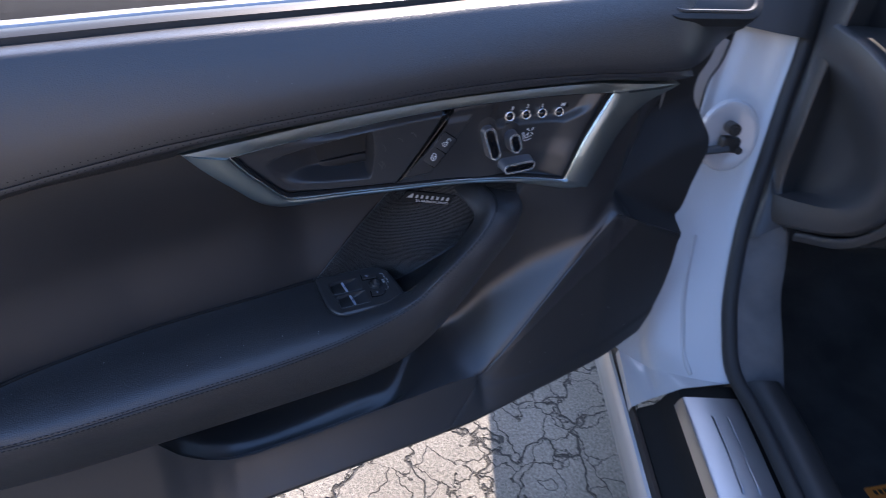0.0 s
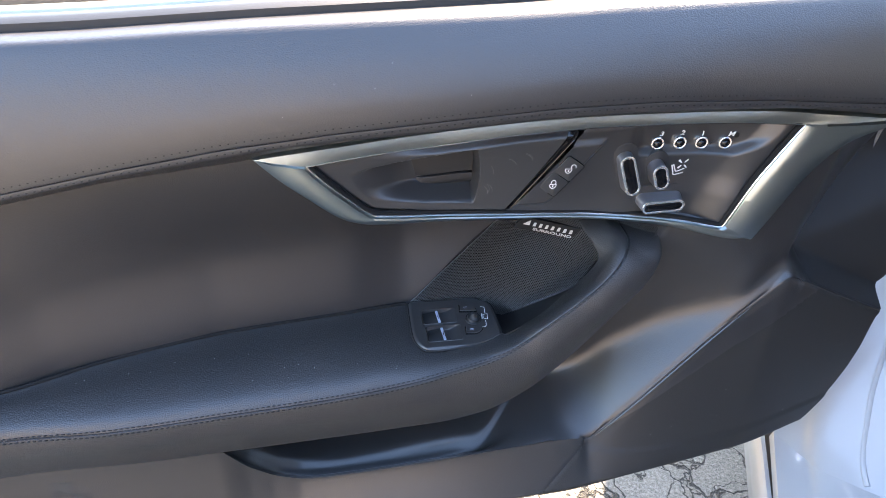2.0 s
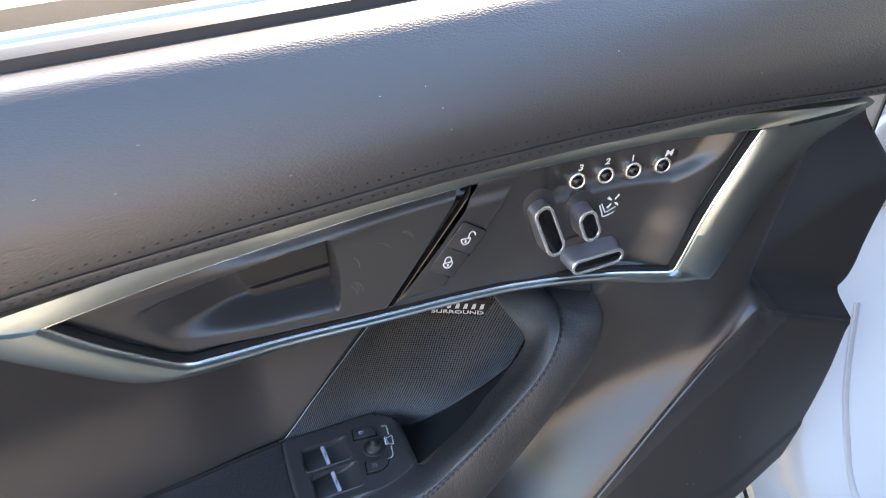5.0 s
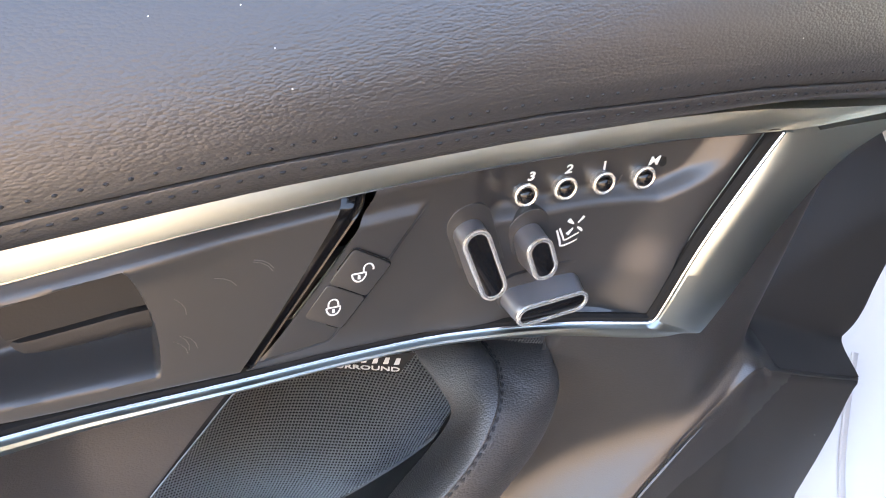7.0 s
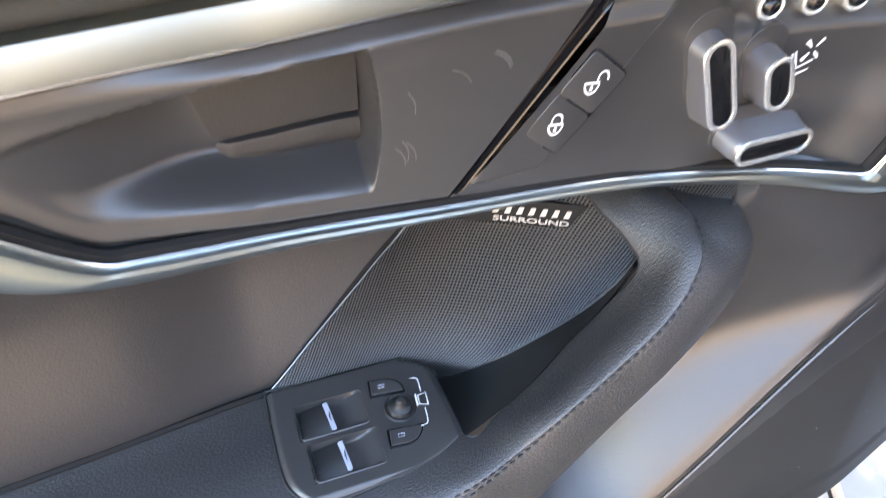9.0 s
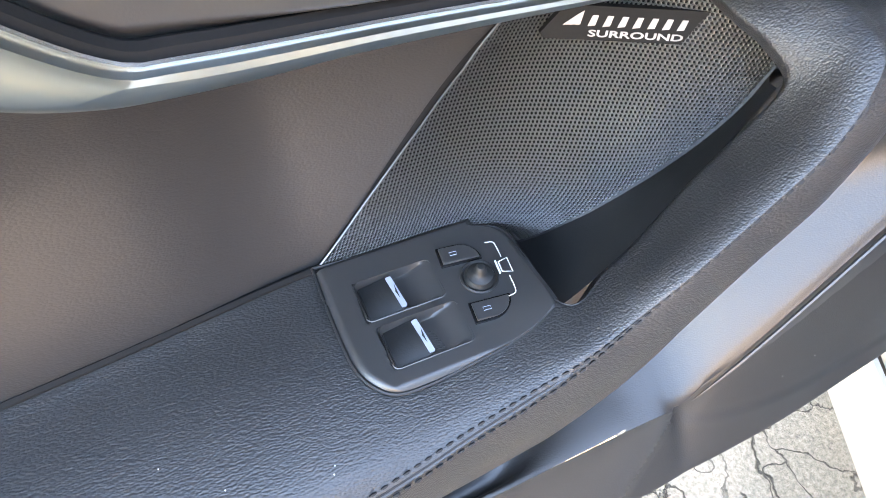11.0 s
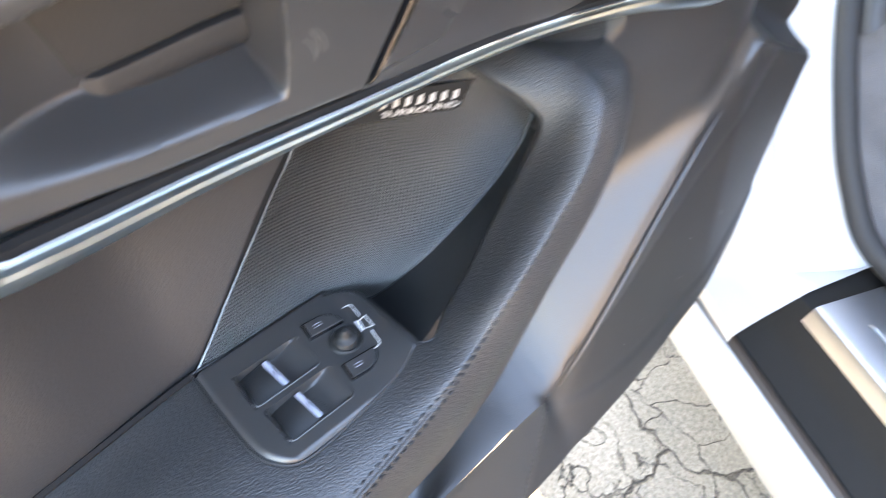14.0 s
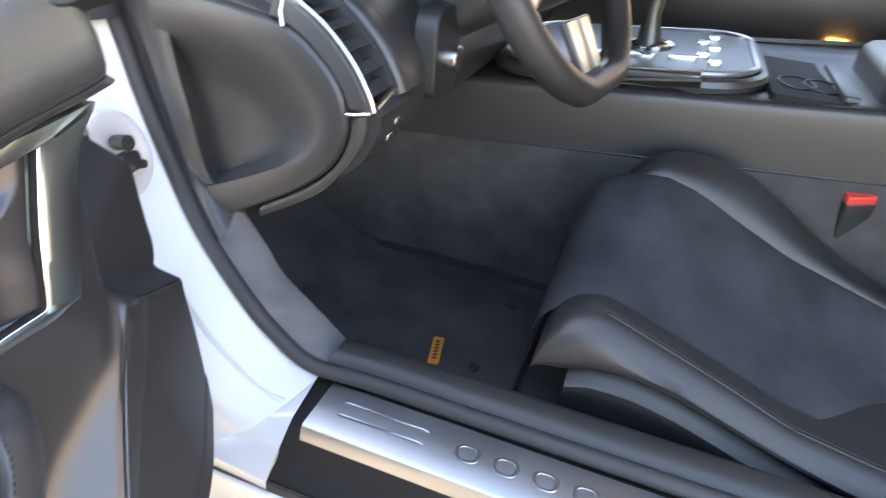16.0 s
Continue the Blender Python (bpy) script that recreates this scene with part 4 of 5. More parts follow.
BOTTOM = table([-0.80, -0.45, -0.217, -0.10, 0.05, 0.15, 0.265, 0.345, 0.46], [0.300, 0.315, 0.325, 0.334, 0.345, 0.368, 0.380, 0.388, 0.388], 0.03)
BOTTOM_Y = table([-0.80, 0.05, 0.15, 0.265, 0.345, 0.42], [-0.098, -0.098, -0.094, -0.082, -0.062, -0.042], 0.03)


def y_card(x, z):
    foot = FOOT(x)
    low = BOTTOM(min(x, 0.34))
    edge = min(FRONT_X(z) - x, z - low + 0.001)
    face = -0.060 + 0.027 * smoothstep(0.06, 0.25, x)
    if z > foot:
        # a ramp that rises from the groove, rounded into a wall that leans out again towards the bezel
        h = z - FOOT_SOFT(x)
        w = 0.005 / RAMP_SLOPE(x)
        ramp = face + 0.005 * (math.log1p(math.exp(h / w)) if h < 30 * w else h / w) * smoothstep(-0.0005, 0.003, z - foot)
        wall = WALL_Y(x) + (HOLLOW(min(x, 0.29), 0.67) + 0.009 - WALL_Y(x)) * smoothstep(0.575, 0.675, z) * smoothstep(0.24, 0.19, x)
        soft = 0.008
        m = min(ramp, wall)
        y = m - soft * math.log(math.exp((m - ramp) / soft) + math.exp((m - wall) / soft))
        y += 0.08 * smoothstep(UNDER_GRIP(x) + 0.010, UNDER_GRIP(x) + 0.045, z) * smoothstep(0.120, 0.108, x)
    else:
        y = face + (BOTTOM_Y(x) - face) * (min(1.0, (foot - z) / max(0.02, foot - low))) ** 1.25
    # groove and the step at its side
    d = (z - foot) * 0.62
    if 0.066 < x < 0.27 and z < 0.625:
        y += 0.003 * math.exp(-(d / 0.0014) ** 2)
        if -0.012 < d < 0:
            y += 0.0018 * smoothstep(-0.012, -0.001, d)
    # seam below the pocket's corner
    if z < 0.392 and x < 0.08:
        e = abs((x - 0.070) - (z - 0.394) * 1.15) / 1.5
        y += 0.0010 * math.exp(-(e / 0.0016) ** 2)
    # hollow at the hinge end
    if x > 0.22:
        y += (0.036 + 0.022 * smoothstep(0.57, 0.66, z)) * smoothstep(CAVE(z) - 0.004, CAVE(z) + 0.026, x) * smoothstep(foot - 0.004, foot + 0.018, z)
    # step along the foot of the panel
    if x > 0.06:
        line = 0.386 + 0.12 * (x - 0.073)
        y += 0.0016 * smoothstep(line - 0.002, line + 0.004, z) * smoothstep(0.065, 0.085, x) * (1 if z < foot else 0)
    # crease at the rear
    if x < -0.40 and z < 0.43:
        y += 0.006 * smoothstep(0.0, 0.01, (0.425 - z) - (x + 0.49) * 1.8)
    # the moulding passes behind the bezel, the bowl of the grip and the upper roll
    w = smoothstep(0.615, 0.668, z) * smoothstep(0.07, 0.13, x)
    y = y * (1 - w) + max(y, HOLLOW(min(x, 0.29), z) + 0.010) * w
    y += 0.08 * smoothstep(-0.003, 0.004, z - LOW_Z(min(max(x, -0.2), 0.16))) * smoothstep(RIGHT_X(min(max(z, 0.676), 0.7805)) + 0.012, RIGHT_X(min(max(z, 0.676), 0.7805)) + 0.004, x)
    y += 0.07 * smoothstep(0.788, 0.800, z) * smoothstep(0.31, 0.27, x)
    return y + 0.006 * (1 - smoothstep(0, 0.010, edge)) ** 2


below, above = np.linspace(0, 1, 80), np.linspace(0, 1, 120) ** 1.1
columns = [(x, 0.0) for x in np.concatenate([np.linspace(-0.80, -0.36, 40), np.linspace(-0.355, 0.338, 230)])] + [(0.34, s) for s in np.linspace(0, 1, 34)]
rows = []
for kind_, v in [("low", v) for v in below] + [("lip", d) for d in (-0.0012, 0.0, 0.0022, 0.0045, 0.0070)] + [("high", v) for v in above]:
    row = []
    for x0, s in columns:
        x = x0
        for _ in range(16):
            fz, bz_ = FOOT(x), BOTTOM(min(x, 0.34))
            z = bz_ + (fz - 0.0025 - bz_) * v if kind_ == "low" else fz + v if kind_ == "lip" else fz + 0.0095 + (0.836 - fz - 0.0095) * v
            if not s:
                break
            x = 0.6 * x + 0.4 * (0.34 + s * (FRONT_X(z) - 0.34))
        row.append((x, y_card(x, z), z))
    row.append((row[-1][0], 0.062, row[-1][2]))
    rows.append(row)
rows.insert(0, [(x, y + 0.04, z + 0.002) for x, y, z in rows[0]])
card_geo = loft(rows)


def in_mouth(fc):
    c = sum((Vector(card_geo[0][i]) for i in fc), Vector()) / 4
    return -0.325 < c.x < 0.030 and FOOT(c.x) + 0.001 < c.z < FOOT(c.x) + 0.048


card_geo = card_geo[0], [fc for fc in card_geo[1] if not in_mouth(fc)]


def on_side(fc):
    c = sum((Vector(card_geo[0][i]) for i in fc), Vector()) / 4
    return c.x > 0.0 and c.z < FOOT(c.x) - 0.0012 and c.x > 0.070 + (c.z - 0.394) * 1.15


card = part("lower_panel", (card_geo[0], [fc for fc in card_geo[1] if not on_side(fc)]), VINYL, door, "grained black plastic lower panel with a map pocket")
part("side_cover", (card_geo[0], [fc for fc in card_geo[1] if on_side(fc)]), SIDE, door, "matt black cover at the hinge end")
lining = []
for v in np.linspace(0, 1, 60) ** 1.5:
    row = []
    for s in np.linspace(0, 1, 44):
        x, z = 0.30, 0.62
        for _ in range(24):
            z = 0.5 * z + 0.5 * (FOOT(x) + 0.0015 + v * (0.806 - FOOT(x) - 0.0015))
            a = CAVE(z) + 0.022 + 0.3 * max(0.0, 0.63 - z)
            x = 0.5 * x + 0.5 * (a + s * (max(FRONT_X(z) - 0.001, a + 0.004) - a))
        row.append((x, y_card(x, z) - 0.0014, z))
    lining.append(row)
part("hinge_end_lining", loft(lining), LINING, card, "matt black lining of the hollow at the hinge end")
part("groove_bead", tube([(x, y_card(x, FOOT(x)) - 0.0035, FOOT(x)) for x in np.linspace(0.080, 0.222, 30)], [0.0013 * min(1, 0.2 + k / 6, 0.2 + (29 - k) / 6) for k in range(30)], 6), PLASTIC, card)
rows = []
for x in np.linspace(-0.328, 0.034, 70):
    f, lip_y = FOOT(x), y_card(x, FOOT(x))
    rear = smoothstep(-0.20, -0.325, x)
    deep = 0.012 + 0.016 * smoothstep(-0.08, -0.22, x) * (1 - rear)
    slot = 1 - smoothstep(-0.10, 0.0, x)
    pocket = spline([(x, lip_y - 0.0004, f + 0.0006), (x, lip_y + 0.003, f), (x, lip_y + 0.006, f - 0.004 - 0.010 * slot), (x, lip_y + 0.012, f - 0.004 - 0.012 * slot), (x, lip_y + 0.020, f - 0.003 - 0.006 * slot),
                     (x, -0.030, f + 0.002 - 0.3 * deep), (x, 0.0, f + 0.006 - 0.5 * deep), (x, 0.018, f + 0.013 - 0.4 * deep), (x, 0.028, f + 0.030), (x, y_card(x, f + 0.05) - 0.0006, f + 0.05)], 40)
    ramp = [Vector((x, y_card(x, f + 0.0004 + 0.0496 * t ** 1.5) - 0.0004, f + 0.0004 + 0.0496 * t ** 1.5)) for t in np.linspace(0, 1, 40)]
    e = smoothstep(-0.06, 0.03, x)
    rows.append([(x, lip_y + 0.007, f - 0.030)] + [tuple(a.lerp(b, e)) for a, b in zip(pocket, ramp)])
part("pocket_lining", loft(rows), VINYL, card, "dark inside of the map pocket")

# window seal and painted outer skin
rows = [[(x, 0.008, BELT(x) - 0.008), (x, 0.010, BELT(x) + 0.003), (x, 0.016, BELT(x) + 0.005), (x, 0.034, BELT(x) + 0.001), (x, 0.036, BELT(x) - 0.012)] for x in np.linspace(-0.80, 0.30, 40)]
part("window_seal", loft(rows), PLASTIC_DARK, door, "black rubber window seal")
rows = []
for x in np.linspace(-0.80, 0.375, 50):
    b = BELT(min(x, 0.25)) + 0.002
    low = float(np.interp(x, [-0.80, -0.2, 0.11, 0.289, 0.36, 0.375], [0.135, 0.165, 0.205, 0.25, 0.275, 0.30]))
    i = 0.034 * smoothstep(0.18, 0.28, x)
    rows.append([(x, 0.038 + i, b - 0.012), (x, 0.040 + i, b - 0.002), (x, 0.045 + i, b - 0.002), (x, 0.075, b - 0.010), (x, 0.100, b - 0.040), (x, 0.120, b - 0.12), (x, 0.128, 0.60), (x, 0.125, 0.45), (x, 0.110, 0.30), (x, 0.085, low), (x, 0.050 + 0.6 * i, low + 0.002)])
part("outer_skin", loft([[tuple(v) for v in spline(r, 34)] for r in rows], caps=True), PAINT, door, "white painted outer skin")
rows = [[(FRONT_X(z) - 0.006, 0.060, z), (FRONT_X(z) - 0.003, 0.064, z), (FRONT_X(z) - 0.012, 0.085, z), (FRONT_X(z) - 0.05, 0.10, z)] for z in np.linspace(0.30, 0.79, 30)]
part("door_end", loft(rows), PAINT, door, "white painted hinge end of the door")
for z in (0.44, 0.665):
    part("hinge", join(tube([(0.395, 0.105, z), (0.44, 0.14, z), (0.462, 0.225, z), (0.51, 0.262, z), (0.57, 0.270, z)], 0.016, 8, 0.5, (0, 0, 1)), tube([(0.44, 0.14, z - 0.03), (0.44, 0.14, z + 0.03)], 0.011, 10)), PAINT, door, "white painted steel hinge")
# loudspeaker oval at the front of the belt line
tw = face_frame(0.300, -0.010, 0.880, -4, 52)
part("sail_panel", placed(slab(rounded(0.150, 0.064, 0.030, 8), -0.012, 0.002, 0.002), tw), PLASTIC_DARK, door, "black panel at the mirror foot")
ov = [(*p, 0.0022) for p in rounded(0.128, 0.046, 0.022, 9)]
part("tweeter_ring", placed(tube([*ov, ov[0]], 0.0022, 6), tw), PLASTIC, door, "oval ring of the small loudspeaker")
# specks of dust on the armrest
rng = random.Random(11)
for _ in range(14):
    x = rng.uniform(-0.25, 0.26)
    o = mesh_object("dust_speck", *slab(rounded(0.0004, 0.0003, 0.00012, 2), 0, 0.0003), DUST, smooth=False)
    q = rng.uniform(0.15, 0.7)
    o.matrix_world, o.parent = face_frame(x, SEAM_Y + float(np.interp(q, (0, 0.16, 0.30, 0.48, 0.70), (-0.0002, 0.0002, 0.002, 0.0065, 0.014))) - 0.0001, SEAM(x) + q * (BELT(x) - SEAM(x)), rng.uniform(0, 90), 10 + 30 * q), door
    x, z = rng.uniform(0.10, 0.36), rng.uniform(0.41, 0.52)
    if z < FOOT(x) - 0.02:
        o = mesh_object("dust_speck", *slab(rounded(0.0005, 0.0004, 0.00015, 2), 0, 0.0003), DUST, smooth=False)
        o.matrix_world, o.parent = face_frame(x, y_card(x, z) - 0.0001, z, rng.uniform(0, 90), 0), door
rng = random.Random(7)
for _ in range(26):
    x, y = rng.uniform(-0.45, -0.14), rng.uniform(-0.06, -0.02)
    o = mesh_object("dust_speck", *slab(rounded(0.0007, 0.0007, 0.0003, 2), 0, 0.0003), DUST, smooth=False)
    o.location, o.parent = (x, y, 0.5562), door


# ---- the car round the door opening, in the car's own axes ----
car = thing("sports_car", "white sports car seen through its open driver's door", "car")

# hinge pillar: a painted sweep from the sill up to the windscreen
SEAL = [(0.012, -1.20, 0.352), (0.010, -0.30, 0.352), (0.008, -0.06, 0.353), (-0.004, 0.030, 0.362), (-0.004, 0.085, 0.395), (0.000, 0.135, 0.440), (0.022, 0.215, 0.515), (0.048, 0.280, 0.600), (0.062, 0.322, 0.680), (0.070, 0.346, 0.740), (0.074, 0.380, 0.830), (0.080, 0.43, 0.93)]
seal_c = spline(SEAL, 120)
post = [p for p in seal_c if p.y > 0.012 and p.z < 0.80]
rows = []
for i, p in enumerate(post):
    k = i / (len(post) - 1)
    rows.append([tuple(v) for v in spline([p + Vector((0.012, 0.012, -0.004)), p + Vector((-0.008, 0.004, -0.006)), p + Vector((-0.045, 0.014 + 0.02 * k, -0.014)), p + Vector((-0.085, 0.034 + 0.02 * k, -0.026 + 0.01 * k)),
                p + Vector((-0.105, 0.048, -0.036 + 0.02 * k)), p + Vector((-0.112, 0.070, -0.050 + 0.04 * k)), p + Vector((-0.128, 0.090, -0.056 + 0.045 * k)), p + Vector((-0.146, 0.115, -0.060 + 0.05 * k)), p + Vector((-0.154, 0.150, -0.060 + 0.05 * k)), p + Vector((-0.158, 0.220, -0.060 + 0.05 * k)), p + Vector((-0.160, 0.31, -0.060 + 0.05 * k)), p + Vector((-0.160, 0.40, -0.060 + 0.05 * k))], 48)])
post_foot = rows[0]
pillar = part("hinge_pillar", loft(rows), PAINT, car, "white painted hinge pillar", m=CAR)
seam_p = [p + Vector((-0.060, 0.026, -0.0165)) for p in post if p.z < 0.50]
part("pillar_seam", tube(seam_p, 0.0035, 8, 0.6), PAINT, pillar, "raised seam of the pressed steel", m=CAR)
# black trim over the foot of the windscreen pillar
over = [p for p in seal_c if p.z > 0.765]
part("pillar_trim", loft([[tuple(v) for v in spline([p + Vector((0.09, 0.16, 0.02)), p + Vector((0.02, 0.0, 0.0)), p + Vector((-0.03, -0.012, 0.0)), p + Vector((-0.10, 0.015, 0.0)), p + Vector((-0.19, 0.06, 0.0)), p + Vector((-0.20, 0.5, 0.0))], 18)] for p in over]), PLASTIC_DARK, car, "black trim at the foot of the windscreen pillar", m=CAR)
# check strap
dish = [[(r * math.cos(a), 1.25 * r * math.sin(a), h) for a in np.linspace(0, 2 * math.pi, 33)[:-1]] for r, h in ((0.046, -0.006), (0.043, 0.0005), (0.039, 0.0015), (0.034, -0.0005), (0.004, -0.0008))]
part("pressed_dish", placed(loft(dish, around=True), CAR @ Matrix.Translation((-0.020, 0.290, 0.622)) @ Matrix.Rotation(radians(72), 4, "X") @ Matrix.Rotation(radians(-10), 4, "Y")), PAINT, pillar, "shallow pressed dish round the strap")
strap = part("check_strap", join(tube([(-0.22, 0.300, 0.560), (-0.12, 0.286, 0.585), (-0.050, 0.274, 0.603), (-0.024, 0.272, 0.612)], [0.008, 0.008, 0.009, 0.011], 10, 0.6, (0, 0, 1)), placed(slab(rounded(0.030, 0.024, 0.006), 0.0, 0.016, 0.003), Matrix.Translation((-0.022, 0.284, 0.614)) @ Matrix.Rotation(radians(78), 4, "X"))), PLASTIC_DARK, car, "black door check strap and bracket", m=CAR)
part("bolt", join(tube([(-0.026, 0.288, 0.640), (-0.028, 0.264, 0.646)], 0.0095, 14), tube([(-0.028, 0.265, 0.646), (-0.0285, 0.260, 0.647)], 0.006, 8)), PLASTIC_DARK, strap, "dark round bolt head", m=CAR)
part("bolt", tube([(-0.006, 0.286, 0.606), (-0.008, 0.266, 0.610)], 0.006, 10), PLASTIC_DARK, strap, m=CAR)

# fender ahead of the door, its shut edge behind the door's hinge end
rows = []
for y in np.linspace(0.40, 1.5, 20):
    w = -0.165 - 0.02 * math.sin(max(0, y - 0.2) * 2)
    rows.append([tuple(v) for v in spline([(w + 0.02, y, 0.16), (w, y, 0.30), (w - 0.015, y, 0.45), (w, y, 0.62), (w + 0.04, y, 0.74), (w + 0.12, y, 0.80), (0.30, y, 0.86), (0.7, y, 0.88)], 24)])
part("front_wing", loft(rows), PAINT, car, "white painted front wing and bonnet", m=CAR)

# sill: painted outer edge, rubber strip, black cover, tread plate, inner trim
def sweep(profile, y0, y1, n=2):
    return loft([[(x, y, z) for x, z in profile] for y in np.linspace(y0, y1, n)])


part("rocker", sweep([(-0.120, 0.150), (-0.140, 0.180), (-0.1520, 0.240), (-0.1530, 0.262), (-0.150, 0.269), (-0.145, 0.270), (-0.1435, 0.258), (-0.120, 0.25)], -1.3, 0.30), PAINT, car, "white painted sill edge", m=CAR)
part("sill_strip", sweep([(-0.145, 0.255), (-0.1435, 0.268), (-0.138, 0.272), (-0.131, 0.270), (-0.130, 0.262)], -1.3, 0.30), material("brown_sealant", (0.06, 0.045, 0.035), 0.5), car, "brownish rubber strip along the sill", m=CAR)
part("sill_cover", sweep([(-0.132, 0.255), (-0.130, 0.272), (-0.122, 0.278), (-0.108, 0.285), (-0.100, 0.296), (-0.093, 0.318), (-0.086, 0.331), (-0.074, 0.335), (0.004, 0.338), (0.010, 0.334)], -1.3, 0.024), MATT, car, "matt black sill cover", m=CAR)
foot_z = table([-0.146, -0.125, -0.08, 0.012], [0.285, 0.306, 0.338, 0.362])
top = [Vector(v) for v in post_foot if v[0] > -0.146]
rows = []
for t in np.linspace(0, 1, 10):
    row = [p.lerp(Vector((p.x, 0.016, foot_z(p.x))), t) for p in top]
    rows.append([tuple(p) for p in row] + [(-0.146, row[-1].y, row[-1].z - 0.012), (-0.132, row[-1].y, 0.25)])
part("sill_base", loft(rows), PAINT, car, "white painted foot of the pillar", m=CAR)
rows = []
for y in (-0.75, -0.002):
    rows.append([(-0.094, y, 0.312), (-0.090, y, 0.331), (-0.087, y, 0.3385), (-0.083, y, 0.3405), (-0.004, y, 0.3425), (-0.002, y, 0.340)])
tread = part("tread_plate", loft(rows, caps=True), BRUSHED, car, "brushed steel tread plate", m=CAR)
for x in (-0.052, -0.030):
    part("rib", tube([(x, -0.155, 0.3405), (x, -0.150, 0.3428), (x, -0.04, 0.3428), (x, -0.035, 0.3405)], 0.0022, 8), BRUSHED, tread, m=CAR)
# raised maker's lettering, as plain rings
for k in range(6):
    y = -0.212 - 0.050 * k
    ring = [(*p, 0.0) for p in rounded(0.024, 0.028, 0.010, 6)]
    part("letter_ring", placed(tube([*ring, ring[0]], 0.0026, 8, 0.5, (0, 0, 1)), CAR @ Matrix.Translation((-0.042, y, 0.3416))), BRUSHED, tread, "raised plain ring")
# door seal: a rubber bead that follows the opening
part("door_seal", tube(seal_c, 0.0115, 10, 1.0, (1, 0, 0)), RUBBER, car, "thick black rubber door seal", m=CAR)
rows = [[p + Vector((0.010, 0, 0.004)), p + Vector((0.022, -0.004, 0.014)), p + Vector((0.040, -0.006, 0.017)), p + Vector((0.058, -0.004, 0.012)), p + Vector((0.064, 0.0, -0.02)), p + Vector((0.066, 0.0, -0.14))] for p in seal_c if p.y < 0.02]
part("sill_trim", loft([[tuple(v) for v in spline(r, 16)] for r in rows]), PLASTIC_DARK, car, "satin black inner sill trim", m=CAR)
kick_b = spline([(0.078, 0.190, 0.530), (0.076, 0.150, 0.478), (0.075, 0.123, 0.438), (0.074, 0.067, 0.394), (0.072, 0.012, 0.350)], 40)
kick_a = even([p for p in seal_c if 0.0 < p.y < 0.225], 40)[::-1]
part("kick_panel", loft([[a + Vector((0.004, -0.004, 0.004)), a + Vector((0.014, -0.006, 0.004)), a.lerp(c, 0.5) + Vector((0, -0.004, 0.004)), c + Vector((-0.006, 0, 0.003)), c, c + Vector((0.004, 0.006, -0.012))] for a, c in zip(kick_a, kick_b)]), KICK, car, "charcoal carpeted kick panel", m=CAR)
part("footwell_side", loft([[c, c + Vector((0.006, 0.03, -0.06)), c + Vector((0.014, 0.12, -0.16)), (0.10, 0.42, 0.19)] for c in kick_b]), CARPET, car, "black carpeted footwell side", m=CAR)
inner_e = spline([(0.066, 0.176, 0.528), (0.060, 0.200, 0.556), (0.057, 0.226, 0.580), (0.056, 0.243, 0.666), (0.058, 0.258, 0.739), (0.062, 0.272, 0.860)], 40)
rows = []
for p, e in zip(even([p for p in seal_c if p.y > 0.195 and p.z < 0.87], 40), inner_e):
    rows.append([tuple(v) for v in spline([p + Vector((0.006, -0.006, 0.002)), p + Vector((0.006, -0.018, 0.004)), p.lerp(e, 0.5) + Vector((-0.006, -0.006, 0)), e + Vector((-0.004, 0.012, 0)), e, e + Vector((0.010, 0.004, 0)), e + Vector((0.040, 0.016, 0))], 18)])
part("pillar_cover", loft(rows), CABIN_PLASTIC, car, "charcoal plastic cover inside the pillar", m=CAR)

# floor and firewall
part("cabin_floor", loft([[(0.06, y, 0.19), (0.30, y, 0.185), (0.60, y, 0.19)] for y in (-1.2, 0.20)] + [[(0.06, 0.45, 0.33), (0.30, 0.45, 0.33), (0.60, 0.45, 0.33)], [(0.0, 0.60, 0.62), (0.30, 0.60, 0.62), (0.70, 0.60, 0.62)], [(0.0, 0.60, 0.95), (0.30, 0.60, 0.95), (1.30, 0.60, 0.95)]]), CARPET, car, "black carpeted footwell", m=CAR)

mat = thing("floor_mat", "black carpet floor mat in the footwell", "floor mat")
part("mat", loft([[(0.14, y, z), (0.16, y, z + 0.006), (0.34, y, z + 0.006), (0.52, y, z + 0.006), (0.54, y, z)] for y, z in ((-0.215, 0.196), (-0.21, 0.198), (0.18, 0.198), (0.36, 0.27), (0.42, 0.31))]), CARPET, mat, m=CAR)
part("mat_edge", tube([(0.14, -0.215, 0.200), (0.34, -0.215, 0.2045), (0.54, -0.215, 0.200)], 0.004, 6), PLASTIC_DARK, mat, m=CAR)
badge = part("tag", placed(slab(rounded(0.075, 0.020, 0.003), 0, 0.003, 0.0008), CAR @ Matrix.Translation((0.278, -0.057, 0.2045)) @ Matrix.Rotation(radians(12), 4, "Z")), ORANGE, mat, "tan leather tag")
for k in range(6):
    part("tag_bar", placed(slab(rounded(0.006, 0.008, 0.001, 3), 0.003, 0.0034), CAR @ Matrix.Translation((0.278, -0.057, 0.2045)) @ Matrix.Rotation(radians(12), 4, "Z") @ Matrix.Translation((-0.024 + 0.0095 * k, 0, 0))), PLASTIC_DARK, badge, smooth=False)
